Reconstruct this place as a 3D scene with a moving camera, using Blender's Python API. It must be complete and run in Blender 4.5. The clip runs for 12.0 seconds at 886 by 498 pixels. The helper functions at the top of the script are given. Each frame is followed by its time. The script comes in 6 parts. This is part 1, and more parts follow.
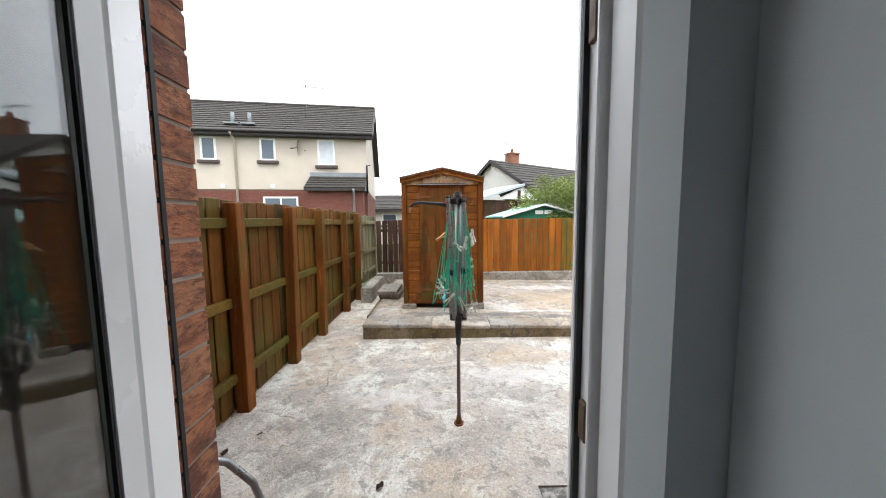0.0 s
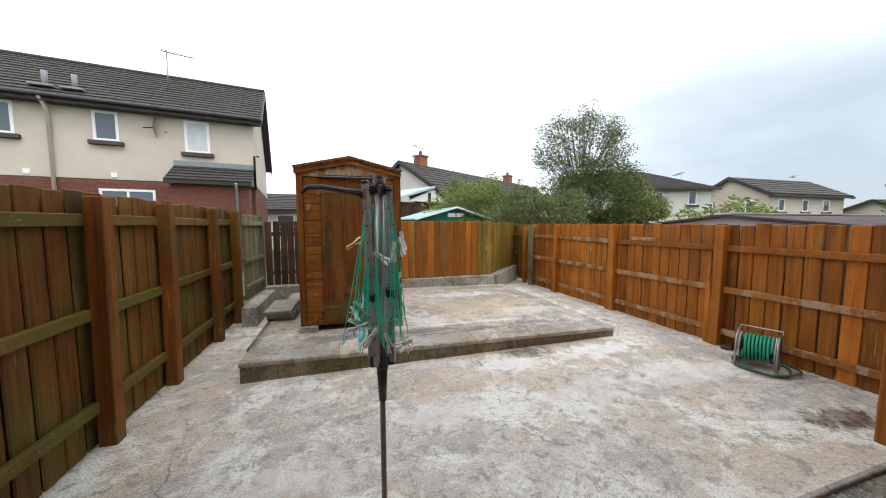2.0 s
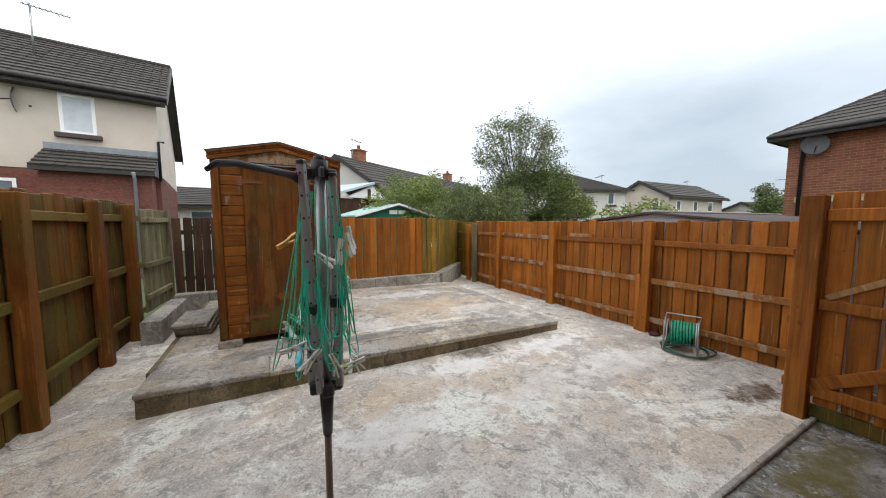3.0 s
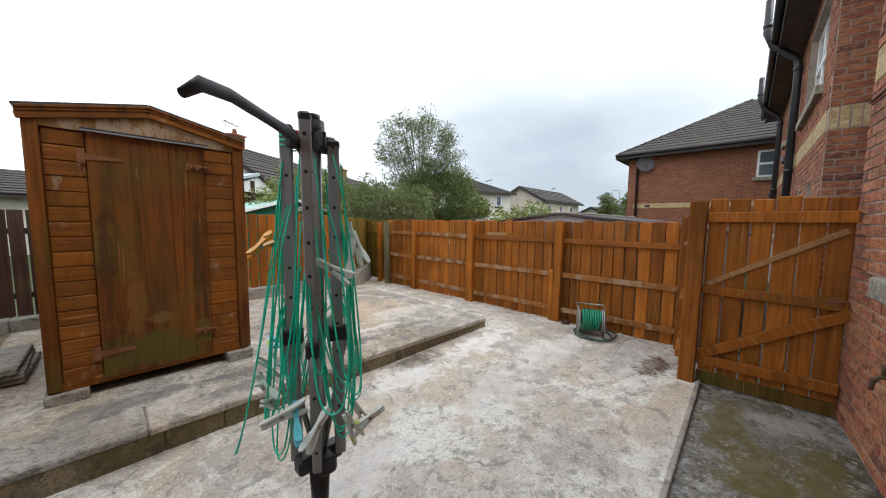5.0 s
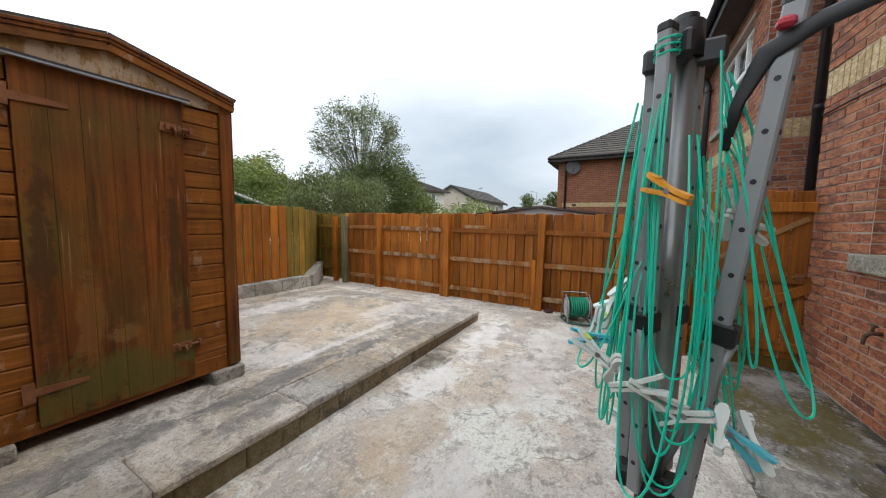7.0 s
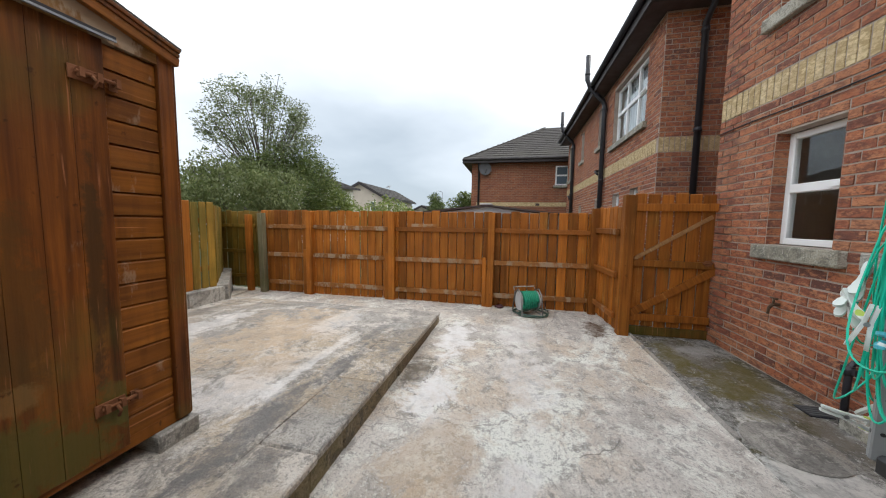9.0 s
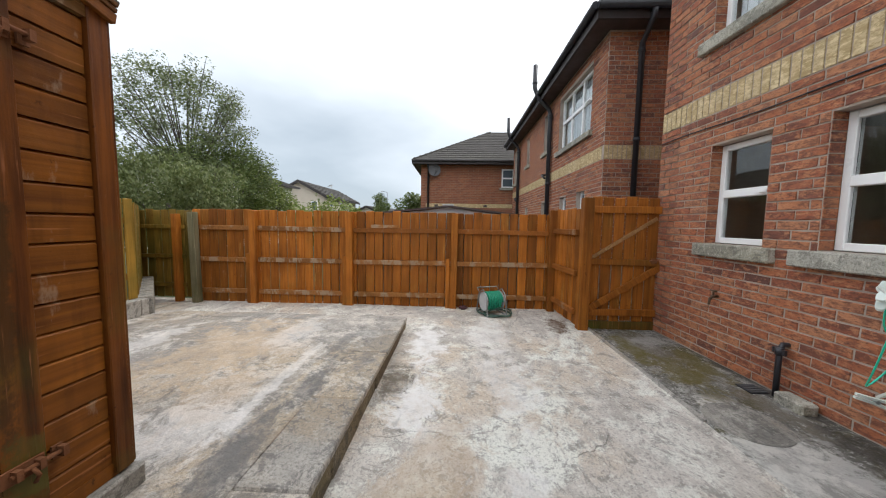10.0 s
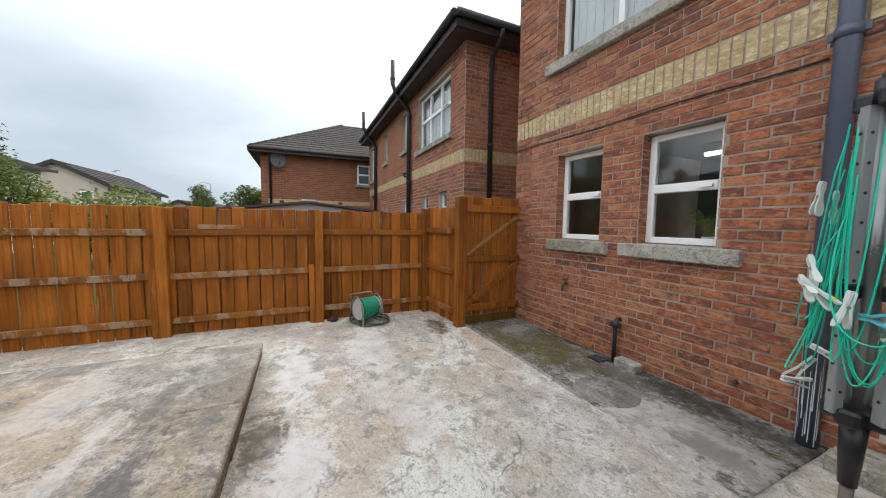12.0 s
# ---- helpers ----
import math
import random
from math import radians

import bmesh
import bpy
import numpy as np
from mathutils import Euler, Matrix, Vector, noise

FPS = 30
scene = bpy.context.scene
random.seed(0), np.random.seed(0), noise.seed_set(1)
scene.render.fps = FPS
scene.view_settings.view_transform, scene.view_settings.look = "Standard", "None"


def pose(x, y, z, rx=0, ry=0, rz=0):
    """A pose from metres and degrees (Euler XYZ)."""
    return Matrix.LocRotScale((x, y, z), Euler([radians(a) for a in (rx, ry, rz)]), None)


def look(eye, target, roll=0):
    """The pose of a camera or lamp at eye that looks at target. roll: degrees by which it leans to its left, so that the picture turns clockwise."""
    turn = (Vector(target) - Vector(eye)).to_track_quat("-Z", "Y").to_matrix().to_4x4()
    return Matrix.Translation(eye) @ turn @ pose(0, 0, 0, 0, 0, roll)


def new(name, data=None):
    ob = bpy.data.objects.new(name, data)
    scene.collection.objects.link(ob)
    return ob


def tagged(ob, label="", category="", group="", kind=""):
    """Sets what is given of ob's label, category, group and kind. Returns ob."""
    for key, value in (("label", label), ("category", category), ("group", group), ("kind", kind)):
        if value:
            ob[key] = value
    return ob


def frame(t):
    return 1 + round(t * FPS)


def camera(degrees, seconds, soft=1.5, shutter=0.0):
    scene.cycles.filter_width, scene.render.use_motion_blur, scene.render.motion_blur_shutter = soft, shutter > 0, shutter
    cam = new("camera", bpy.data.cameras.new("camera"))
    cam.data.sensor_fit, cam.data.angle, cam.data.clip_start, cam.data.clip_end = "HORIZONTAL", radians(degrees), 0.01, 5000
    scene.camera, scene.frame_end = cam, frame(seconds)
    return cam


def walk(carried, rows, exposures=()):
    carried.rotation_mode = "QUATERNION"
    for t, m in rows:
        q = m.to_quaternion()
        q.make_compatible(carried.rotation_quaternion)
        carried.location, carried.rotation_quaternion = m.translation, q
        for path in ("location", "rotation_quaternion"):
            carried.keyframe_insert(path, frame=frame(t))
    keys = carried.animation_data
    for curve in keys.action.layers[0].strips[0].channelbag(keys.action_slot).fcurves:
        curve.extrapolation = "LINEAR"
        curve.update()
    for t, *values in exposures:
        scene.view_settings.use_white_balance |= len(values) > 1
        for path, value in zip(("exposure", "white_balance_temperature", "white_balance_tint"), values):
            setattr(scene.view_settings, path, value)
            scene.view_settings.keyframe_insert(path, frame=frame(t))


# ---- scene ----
cam = camera(108.2, 12.0, soft=1.1)
METRES, EYE, TILT, LEAN, TURN = 4.0, 1.478, 0.0, 0.0, -0.5
ROWS = [
    (0.0, 0.0, 0.0, 0.0, -0.05, -5.05, 0.62),
    (0.5, -0.0002, 0.0479, -0.0007, -2.74, -5.01, 0.52),
    (1.0, -0.0028, 0.0935, -0.005, -6.62, -5.05, 0.31),
    (1.5, -0.0069, 0.1359, -0.0073, -10.73, -4.93, 0.26),
    (2.0, -0.0101, 0.1752, -0.0053, -16.49, -4.58, 0.07),
    (2.5, -0.01, 0.2029, -0.0056, -22.23, -4.76, -0.04),
    (3.0, -0.0104, 0.2355, -0.0102, -27.17, -4.94, -0.01),
    (3.5, -0.0177, 0.2672, -0.0104, -32.2, -4.74, -0.18),
    (5.5, -0.0843, 0.404, -0.0184, -49.88, -5.05, -0.84),
    (6.0, -0.1092, 0.4624, -0.0348, -53.18, -4.97, -1.06),
    (6.5, -0.1377, 0.5196, -0.0413, -56.62, -4.95, -1.09),
    (8.5, -0.1757, 0.7135, -0.045, -71.73, -4.98, -0.77),
    (9.0, -0.1753, 0.7585, -0.0467, -77.23, -4.94, -0.88),
    (9.5, -0.1715, 0.7956, -0.0473, -82.56, -4.93, -1.06),
    (10.0, -0.1564, 0.8339, -0.0486, -87.27, -4.59, -0.99),
    (10.5, -0.1339, 0.863, -0.0457, -91.62, -4.89, -0.8),
    (11.0, -0.1083, 0.8806, -0.0435, -97.58, -4.58, -0.88),
    (11.5, -0.0766, 0.8895, -0.0478, -104.53, -4.68, -0.65),
    (12.0, -0.0526, 0.8891, -0.0473, -113.3, -4.5, -0.73),
]
walk(cam, [(t, pose(0, 0, EYE, TILT, LEAN, TURN) @ pose(METRES * x, METRES * y, METRES * z, 90 + pitch, roll, yaw)) for t, x, y, z, yaw, pitch, roll in ROWS],
     exposures=[(0.0, 1.45), (0.5, 1.25), (0.8, 1.18), (1.6, 0.95), (2.5, 0.82), (3.5, 0.75), (12.0, 0.75)])
# ---- light ----
world = bpy.data.worlds.new("overcast_sky")
scene.world = world
world.use_nodes = True
wn, wl = world.node_tree.nodes, world.node_tree.links
wn.clear()
w_out = wn.new("ShaderNodeOutputWorld")
w_bg = wn.new("ShaderNodeBackground")
w_sky = wn.new("ShaderNodeTexSky")
w_sky.sky_type = "NISHITA"
w_sky.sun_disc = False
w_sky.sun_elevation, w_sky.sun_rotation = radians(52), radians(20)
w_tc = wn.new("ShaderNodeTexCoord")
w_map = wn.new("ShaderNodeMapping")
w_map.inputs["Scale"].default_value = (1.0, 1.0, 2.6)
w_noise = wn.new("ShaderNodeTexNoise")
w_noise.inputs["Scale"].default_value = 1.15
w_noise.inputs["Detail"].default_value = 5.0
w_sep = wn.new("ShaderNodeSeparateXYZ")
w_dot = wn.new("ShaderNodeVectorMath")
w_dot.operation = "DOT_PRODUCT"
w_dot.inputs[1].default_value = (0.90, 0.43, 0.0)
w_max = wn.new("ShaderNodeMath")
w_max.operation = "MAXIMUM"
w_max.inputs[1].default_value = 0.0
w_pow = wn.new("ShaderNodeMath")
w_pow.operation = "POWER"
w_pow.inputs[1].default_value = 3.0
w_soft = wn.new("ShaderNodeMath")
w_soft.operation = "MULTIPLY"
w_soft.inputs[1].default_value = 0.42
w_up = wn.new("ShaderNodeMath")
w_up.operation = "MULTIPLY_ADD"
w_up.inputs[1].default_value = 0.42
w_side = wn.new("ShaderNodeMath")
w_side.operation = "MULTIPLY_ADD"
w_side.inputs[1].default_value = -0.27
w_ramp = wn.new("ShaderNodeValToRGB")
w_ramp.color_ramp.elements[0].position, w_ramp.color_ramp.elements[0].color = 0.0, (3.4, 3.95, 4.5, 1)
w_ramp.color_ramp.elements[1].position, w_ramp.color_ramp.elements[1].color = 0.30, (9.9, 10.4, 11.0, 1)
w_mix = wn.new("ShaderNodeMix")
w_mix.data_type = "RGBA"
w_mix.inputs[0].default_value = 0.93
w_bg.inputs["Strength"].default_value = 0.1
wl.new(w_tc.outputs["Generated"], w_map.inputs["Vector"])
wl.new(w_map.outputs[0], w_noise.inputs["Vector"])
wl.new(w_tc.outputs["Generated"], w_sep.inputs[0])
wl.new(w_sep.outputs["Z"], w_up.inputs[0])
wl.new(w_noise.outputs["Fac"], w_soft.inputs[0])
wl.new(w_soft.outputs[0], w_up.inputs[2])
wl.new(w_tc.outputs["Generated"], w_dot.inputs[0])
wl.new(w_dot.outputs["Value"], w_max.inputs[0])
wl.new(w_max.outputs[0], w_pow.inputs[0])
wl.new(w_pow.outputs[0], w_side.inputs[0])
wl.new(w_up.outputs[0], w_side.inputs[2])
wl.new(w_side.outputs[0], w_ramp.inputs[0])
wl.new(w_sky.outputs[0], w_mix.inputs[6])
wl.new(w_ramp.outputs[0], w_mix.inputs[7])
wl.new(w_mix.outputs[2], w_bg.inputs["Color"])
wl.new(w_bg.outputs[0], w_out.inputs["Surface"])

sun_data = bpy.data.lights.new("sun", "SUN")
sun_data.energy, sun_data.angle, sun_data.color = 0.7, radians(25), (1.0, 0.96, 0.9)
new("sun", sun_data).matrix_world = look((0, 0, 20), (-4, 11, 0))


# ---- materials ----
class Mat:
    """A node material with short helpers."""

    def __init__(self, name, rough=0.8, metal=0.0):
        self.m = bpy.data.materials.new(name)
        self.m.use_nodes = True
        self.n, self.l = self.m.node_tree.nodes, self.m.node_tree.links
        self.b = self.n["Principled BSDF"]
        self.b.inputs["Roughness"].default_value = rough
        self.b.inputs["Metallic"].default_value = metal
        self.coord = self.n.new("ShaderNodeTexCoord").outputs["Object"]

    def scatter(self):
        """Shift the pattern for each object, so that alike pieces differ."""
        info = self.n.new("ShaderNodeObjectInfo")
        mul = self.n.new("ShaderNodeVectorMath")
        mul.operation = "MULTIPLY"
        mul.inputs[1].default_value = (37.0, 53.0, 71.0)
        self.l.new(info.outputs["Random"], mul.inputs[0])
        add = self.n.new("ShaderNodeVectorMath")
        self.l.new(self.coord, add.inputs[0])
        self.l.new(mul.outputs[0], add.inputs[1])
        self.coord = add.outputs[0]
        self.random = info.outputs["Random"]
        return self

    def noise(self, scale, detail=4.0, stretch=(1, 1, 1), rough=0.55, twist=0.0):
        mp = self.n.new("ShaderNodeMapping")
        mp.inputs["Scale"].default_value = stretch
        t = self.n.new("ShaderNodeTexNoise")
        t.inputs["Scale"].default_value, t.inputs["Detail"].default_value = scale, detail
        t.inputs["Roughness"].default_value = rough
        t.inputs["Distortion"].default_value = twist
        self.l.new(self.coord, mp.inputs["Vector"])
        self.l.new(mp.outputs[0], t.inputs["Vector"])
        return t.outputs["Fac"]

    def ramp(self, fac, *stops):
        r = self.n.new("ShaderNodeValToRGB")
        el = r.color_ramp.elements
        while len(el) < len(stops):
            el.new(0.5)
        for e, (p, c) in zip(el, stops):
            e.position = p
            e.color = (c, c, c, 1) if not isinstance(c, tuple) else (*c, 1)
        self.l.new(fac, r.inputs[0])
        return r.outputs[0]

    def mix(self, fac, a, b, mode="MIX"):
        x = self.n.new("ShaderNodeMix")
        x.data_type, x.blend_type = "RGBA", mode
        for sock, v in ((x.inputs[0], fac), (x.inputs[6], a), (x.inputs[7], b)):
            if isinstance(v, (int, float)):
                sock.default_value = v
            elif isinstance(v, tuple):
                sock.default_value = (*v, 1)
            else:
                self.l.new(v, sock)
        return x.outputs[2]

    def patch(self, x, y, rx, ry, wobble=0.9, z=None, rz=1.0):
        """A stain round one place, with a ragged outline; 1 inside, 0 outside."""
        sub = self.n.new("ShaderNodeVectorMath")
        sub.operation = "SUBTRACT"
        sub.inputs[1].default_value = (x, y, 0.0 if z is None else z)
        sc = self.n.new("ShaderNodeVectorMath")
        sc.operation = "MULTIPLY"
        sc.inputs[1].default_value = (1 / rx, 1 / ry, 0.0 if z is None else 1 / rz)
        ln = self.n.new("ShaderNodeVectorMath")
        ln.operation = "LENGTH"
        self.l.new(self.coord, sub.inputs[0])
        self.l.new(sub.outputs[0], sc.inputs[0])
        self.l.new(sc.outputs[0], ln.inputs[0])
        wob = self.n.new("ShaderNodeMath")
        wob.operation = "MULTIPLY_ADD"
        wob.inputs[1].default_value = wobble * 5.0
        self.l.new(self.noise(4.0, 10, rough=0.78, twist=0.4), wob.inputs[0])
        self.l.new(ln.outputs["Value"], wob.inputs[2])
        return self.fade(wob.outputs[0], wobble * 2.5 + 0.62, wobble * 2.5 + 1.0)

    def fade(self, value, lo, hi):
        """1 below lo, 0 above hi."""
        r = self.n.new("ShaderNodeMapRange")
        r.inputs["From Min"].default_value, r.inputs["From Max"].default_value = lo, hi
        r.inputs["To Min"].default_value, r.inputs["To Max"].default_value = 1.0, 0.0
        self.l.new(value, r.inputs["Value"])
        return r.outputs["Result"]

    def island(self):
        return self.n.new("ShaderNodeNewGeometry").outputs["Random Per Island"]

    def bump(self, height, strength=0.3, distance=0.01):
        bp = self.n.new("ShaderNodeBump")
        bp.inputs["Strength"].default_value, bp.inputs["Distance"].default_value = strength, distance
        self.l.new(height, bp.inputs["Height"])
        self.l.new(bp.outputs[0], self.b.inputs["Normal"])

    def done(self, colour, rough=None):
        if isinstance(colour, tuple):
            self.b.inputs["Base Color"].default_value = (*colour, 1)
        else:
            self.l.new(colour, self.b.inputs["Base Color"])
        if rough is not None:
            self.l.new(rough, self.b.inputs["Roughness"])
        return self.m


def stained_wood(name, light, dark, algae=0.35, along=2, pale=0.15, rough=0.62, stain=0.5, vary=0.25, whole=False, stains=()):
    """Stained softwood: grain along one axis, dark runs, green algae, bare worn patches."""
    m = Mat(name, rough)
    if whole:
        m.random = m.noise(2.0, 0)
    else:
        m.scatter()
    st = [16, 16, 16]
    st[along] = 0.6
    grain = m.noise(3.0, 6, tuple(st), 0.62)
    blotch = m.noise(2.4, 5, (1, 1, 0.6))
    runs = m.noise(1.6, 6, (7, 7, 0.45), 0.6)
    c = m.mix(m.ramp(grain, (0.32, 0.0), (0.68, 1.0)), dark, light)
    c = m.mix(m.ramp(blotch, (0.42, 0.0), (0.72, 0.6)), c, tuple(v * 0.5 for v in dark))
    c = m.mix(m.ramp(runs, (0.50, 0.0), (0.66, stain)), c, tuple(v * 0.28 for v in dark))
    tone = m.ramp(m.random, (0.0, 1 - vary), (1.0, 1 + vary))
    c = m.mix(1.0, c, tone, "MULTIPLY")
    green = m.ramp(m.noise(1.5, 6), (0.62 - algae * 0.35, 0.0), (0.84 - algae * 0.2, min(1.0, algae * 1.7)))
    c = m.mix(green, c, (0.085, 0.088, 0.016))
    worn = m.ramp(m.noise(7.0, 7, (1, 1, 0.4), 0.7), (0.70 - pale, 0.0), (0.76 - pale, min(0.85, pale * 3.4)))
    c = m.mix(worn, c, (0.40, 0.31, 0.22))
    for x, z, rx, rz, colour, amount in stains:
        c = m.mix(m.mix(1.0, m.patch(x, 4.7, rx, 9.0, 0.8, z, rz), (amount, amount, amount), "MULTIPLY"), c, colour)
    thin = [34, 34, 34]
    thin[along] = 1.1
    scratch = m.mix(1.0, m.ramp(m.noise(2.0, 5, tuple(thin), 0.6), (0.60, 0.0), (0.66, 0.6)), m.ramp(m.noise(3.0, 4), (0.48, 0.0), (0.60, 1.0)), "MULTIPLY")
    c = m.mix(scratch, c, tuple(min(0.5, v * 1.5 + 0.05) for v in light))
    nick = m.ramp(m.noise(16, 6, (1, 1, 1), 0.7), (0.64, 0.0), (0.69, 0.7))
    c = m.mix(nick, c, tuple(v * 0.35 for v in dark))
    m.bump(m.mix(0.5, grain, m.noise(30, 4)), 0.6, 0.006)
    m.b.inputs["Specular IOR Level"].default_value = 0.22
    return m.done(c, m.ramp(blotch, (0.2, rough - 0.12), (0.8, rough + 0.2)))


def brick_material(name, island=False, buff=False, deep=False):
    m = Mat(name, 0.85).scatter()
    r = m.island() if island else m.random
    if buff:
        tone = m.ramp(r, (0.0, (0.47, 0.35, 0.18)), (0.5, (0.56, 0.43, 0.24)), (1.0, (0.60, 0.48, 0.30)))
    else:
        tone = m.ramp(r, (0.0, (0.12, 0.052, 0.042)), (0.08, (0.25, 0.082, 0.046)), (0.3, (0.36, 0.112, 0.054)), (0.7, (0.45, 0.158, 0.068)), (1.0, (0.48, 0.215, 0.110)))
    if deep:
        tone = m.ramp(r, (0.0, (0.15, 0.042, 0.032)), (1.0, (0.23, 0.068, 0.045)))
    n1 = m.noise(9, 7, (1, 1, 2.6), 0.65, 0.6)
    n2 = m.noise(30, 6, (1, 1, 2.4), 0.7)
    lo, hi = ((0.10, 0.04, 0.034), (0.30, 0.11, 0.07)) if deep else ((0.115, 0.047, 0.034), (0.52, 0.225, 0.110)) if not buff else ((0.36, 0.25, 0.11), (0.78, 0.64, 0.38))
    c = m.mix(m.ramp(n1, (0.46, 0.0), (0.60, 0.7)), tone, lo)
    c = m.mix(m.ramp(m.noise(14, 7, (1, 1, 2.0), 0.7), (0.50, 0.0), (0.60, 0.8)), c, hi)
    c = m.mix(m.ramp(n2, (0.51, 0.0), (0.60, 0.7)), c, lo)
    c = m.mix(m.ramp(m.noise(1.3, 6), (0.55, 0.0), (0.70, 0.25)), c, tuple(v * 1.2 + 0.03 for v in lo))
    m.bump(m.mix(0.5, n1, n2), 1.0, 0.013)
    return m.done(c)


def yard_concrete(name, pale, ochre, grey, moss=0.0, wet=0.25, cracks=False, stains=()):
    """Old poured concrete: pale scoured patches, ochre and grey stains, pits and cracks."""
    m = Mat(name, 0.85)
    big, mid, fine = m.noise(0.8, 7, rough=0.62, twist=0.4), m.noise(3.6, 9, rough=0.72, twist=0.8), m.noise(70, 4)
    streak = m.noise(1.5, 9, (0.7, 1.5, 1.0), 0.74, 0.9)
    gritty = m.noise(8.0, 10, rough=0.78, twist=0.5)
    white = tuple(min(0.86, v * 1.42) for v in pale)
    dark = tuple(v * 0.58 for v in grey)
    c = m.mix(m.ramp(big, (0.45, 0.0), (0.56, 0.9)), pale, ochre)
    c = m.mix(m.ramp(m.noise(0.55, 8, rough=0.68, twist=0.5), (0.50, 0.0), (0.60, 0.75)), c, tuple(v * 0.86 for v in grey))
    c = m.mix(m.ramp(streak, (0.50, 0.0), (0.57, 0.8)), c, grey)
    c = m.mix(m.ramp(m.noise(1.1, 9, rough=0.72, twist=0.7), (0.53, 0.0), (0.60, 0.85)), c, white)
    c = m.mix(m.ramp(mid, (0.53, 0.0), (0.60, 0.6)), c, white)
    c = m.mix(m.ramp(gritty, (0.535, 0.0), (0.58, 0.7)), c, dark)
    c = m.mix(m.ramp(m.noise(24, 8, rough=0.75), (0.55, 0.0), (0.61, 0.55)), c, dark)
    c = m.mix(m.ramp(m.noise(40, 6, rough=0.7), (0.56, 0.0), (0.62, 0.5)), c, white)
    c = m.mix(m.ramp(m.noise(110, 3, rough=0.7), (0.57, 0.0), (0.64, 0.4)), c, dark)
    c = m.mix(m.ramp(fine, (0.35, 0.5), (0.46, 0.0)), c, dark)
    bumpy = m.mix(0.45, m.mix(0.5, fine, mid), gritty)
    if cracks:
        wob = m.n.new("ShaderNodeTexNoise")
        wob.inputs["Scale"].default_value = 5.0
        wob.inputs["Detail"].default_value = 5.0
        add = m.n.new("ShaderNodeVectorMath")
        add.operation = "MULTIPLY_ADD"
        add.inputs[1].default_value = (0.28, 0.28, 0.0)
        m.l.new(m.coord, wob.inputs["Vector"])
        m.l.new(wob.outputs["Color"], add.inputs[0])
        m.l.new(m.coord, add.inputs[2])
        vor = m.n.new("ShaderNodeTexVoronoi")
        vor.feature = "DISTANCE_TO_EDGE"
        vor.inputs["Scale"].default_value = 0.62
        m.l.new(add.outputs[0], vor.inputs["Vector"])
        line = m.mix(1.0, m.ramp(vor.outputs["Distance"], (0.0012, 0.8), (0.0042, 0.0)), m.ramp(m.noise(0.9, 3), (0.50, 0.0), (0.56, 1.0)), "MULTIPLY")
        c = m.mix(line, c, (0.11, 0.10, 0.085))
    if moss:
        tone = m.mix(0.5, m.noise(1.4, 9, rough=0.75, twist=0.6), m.noise(6.0, 9, rough=0.75))
        c = m.mix(m.ramp(tone, (0.49, 0.0), (0.55, 0.6)), c, (0.080, 0.072, 0.058))
        c = m.mix(m.ramp(m.noise(2.6, 9, rough=0.7, twist=0.6), (0.53, 0.0), (0.60, moss)), c, (0.072, 0.060, 0.015))
        c = m.mix(m.ramp(m.noise(7, 9, rough=0.75, twist=0.5), (0.54, 0.0), (0.59, 0.7)), c, (0.36, 0.35, 0.325))
        c = m.mix(m.ramp(m.noise(32, 6, rough=0.7), (0.57, 0.0), (0.62, 0.85)), c, (0.50, 0.49, 0.46))
        c = m.mix(m.ramp(m.noise(22, 7, rough=0.75), (0.55, 0.0), (0.60, 0.8)), c, (0.05, 0.045, 0.03))
    for x, y, rx, ry, colour, amount in stains:
        spot = m.mix(1.0, m.patch(x, y, rx, ry), m.ramp(m.noise(9, 8, rough=0.75), (0.40, 0.55 * amount), (0.56, amount)), "MULTIPLY")
        c = m.mix(spot, c, colour)
    m.bump(bumpy, 1.0, 0.034)
    return m.done(c, m.ramp(big, (0.35, 0.9 - wet), (0.6, 0.92)))


def plain(name, colour, rough=0.6, metal=0.0, vary=0.25, scale=6.0, bump=0.1):
    m = Mat(name, rough, metal).scatter()
    n1, n2 = m.noise(scale, 5), m.noise(scale * 9, 3)
    c = m.mix(m.ramp(n1, (0.35, 0.0), (0.75, vary)), colour, tuple(v * 0.45 for v in colour))
    c = m.mix(m.ramp(n2, (0.5, 0.0), (0.8, vary * 0.6)), c, tuple(min(0.9, v * 1.35) for v in colour))
    m.bump(n2, bump, 0.004)
    return m.done(c, m.ramp(n1, (0.3, max(0.05, rough - 0.1)), (0.7, min(1.0, rough + 0.12))))


def roof_material(name, base):
    m = Mat(name, 0.82).scatter()
    n1, n2 = m.noise(1.1, 6), m.noise(16, 5)
    c = m.mix(m.ramp(m.island(), (0.0, 0.0), (1.0, 0.5)), base, tuple(v * 0.6 for v in base))
    c = m.mix(m.ramp(n1, (0.45, 0.0), (0.72, 0.5)), c, (0.075, 0.07, 0.05))
    c = m.mix(m.ramp(n2, (0.55, 0.0), (0.7, 0.35)), c, (0.115, 0.11, 0.10))
    m.bump(n2, 0.3, 0.01)
    return m.done(c)


def glass_material(name, tint=(1, 1, 1)):
    m = Mat(name, 0.02)
    m.b.inputs["Transmission Weight"].default_value = 1.0
    m.b.inputs["IOR"].default_value = 1.45
    return m.done(tint)


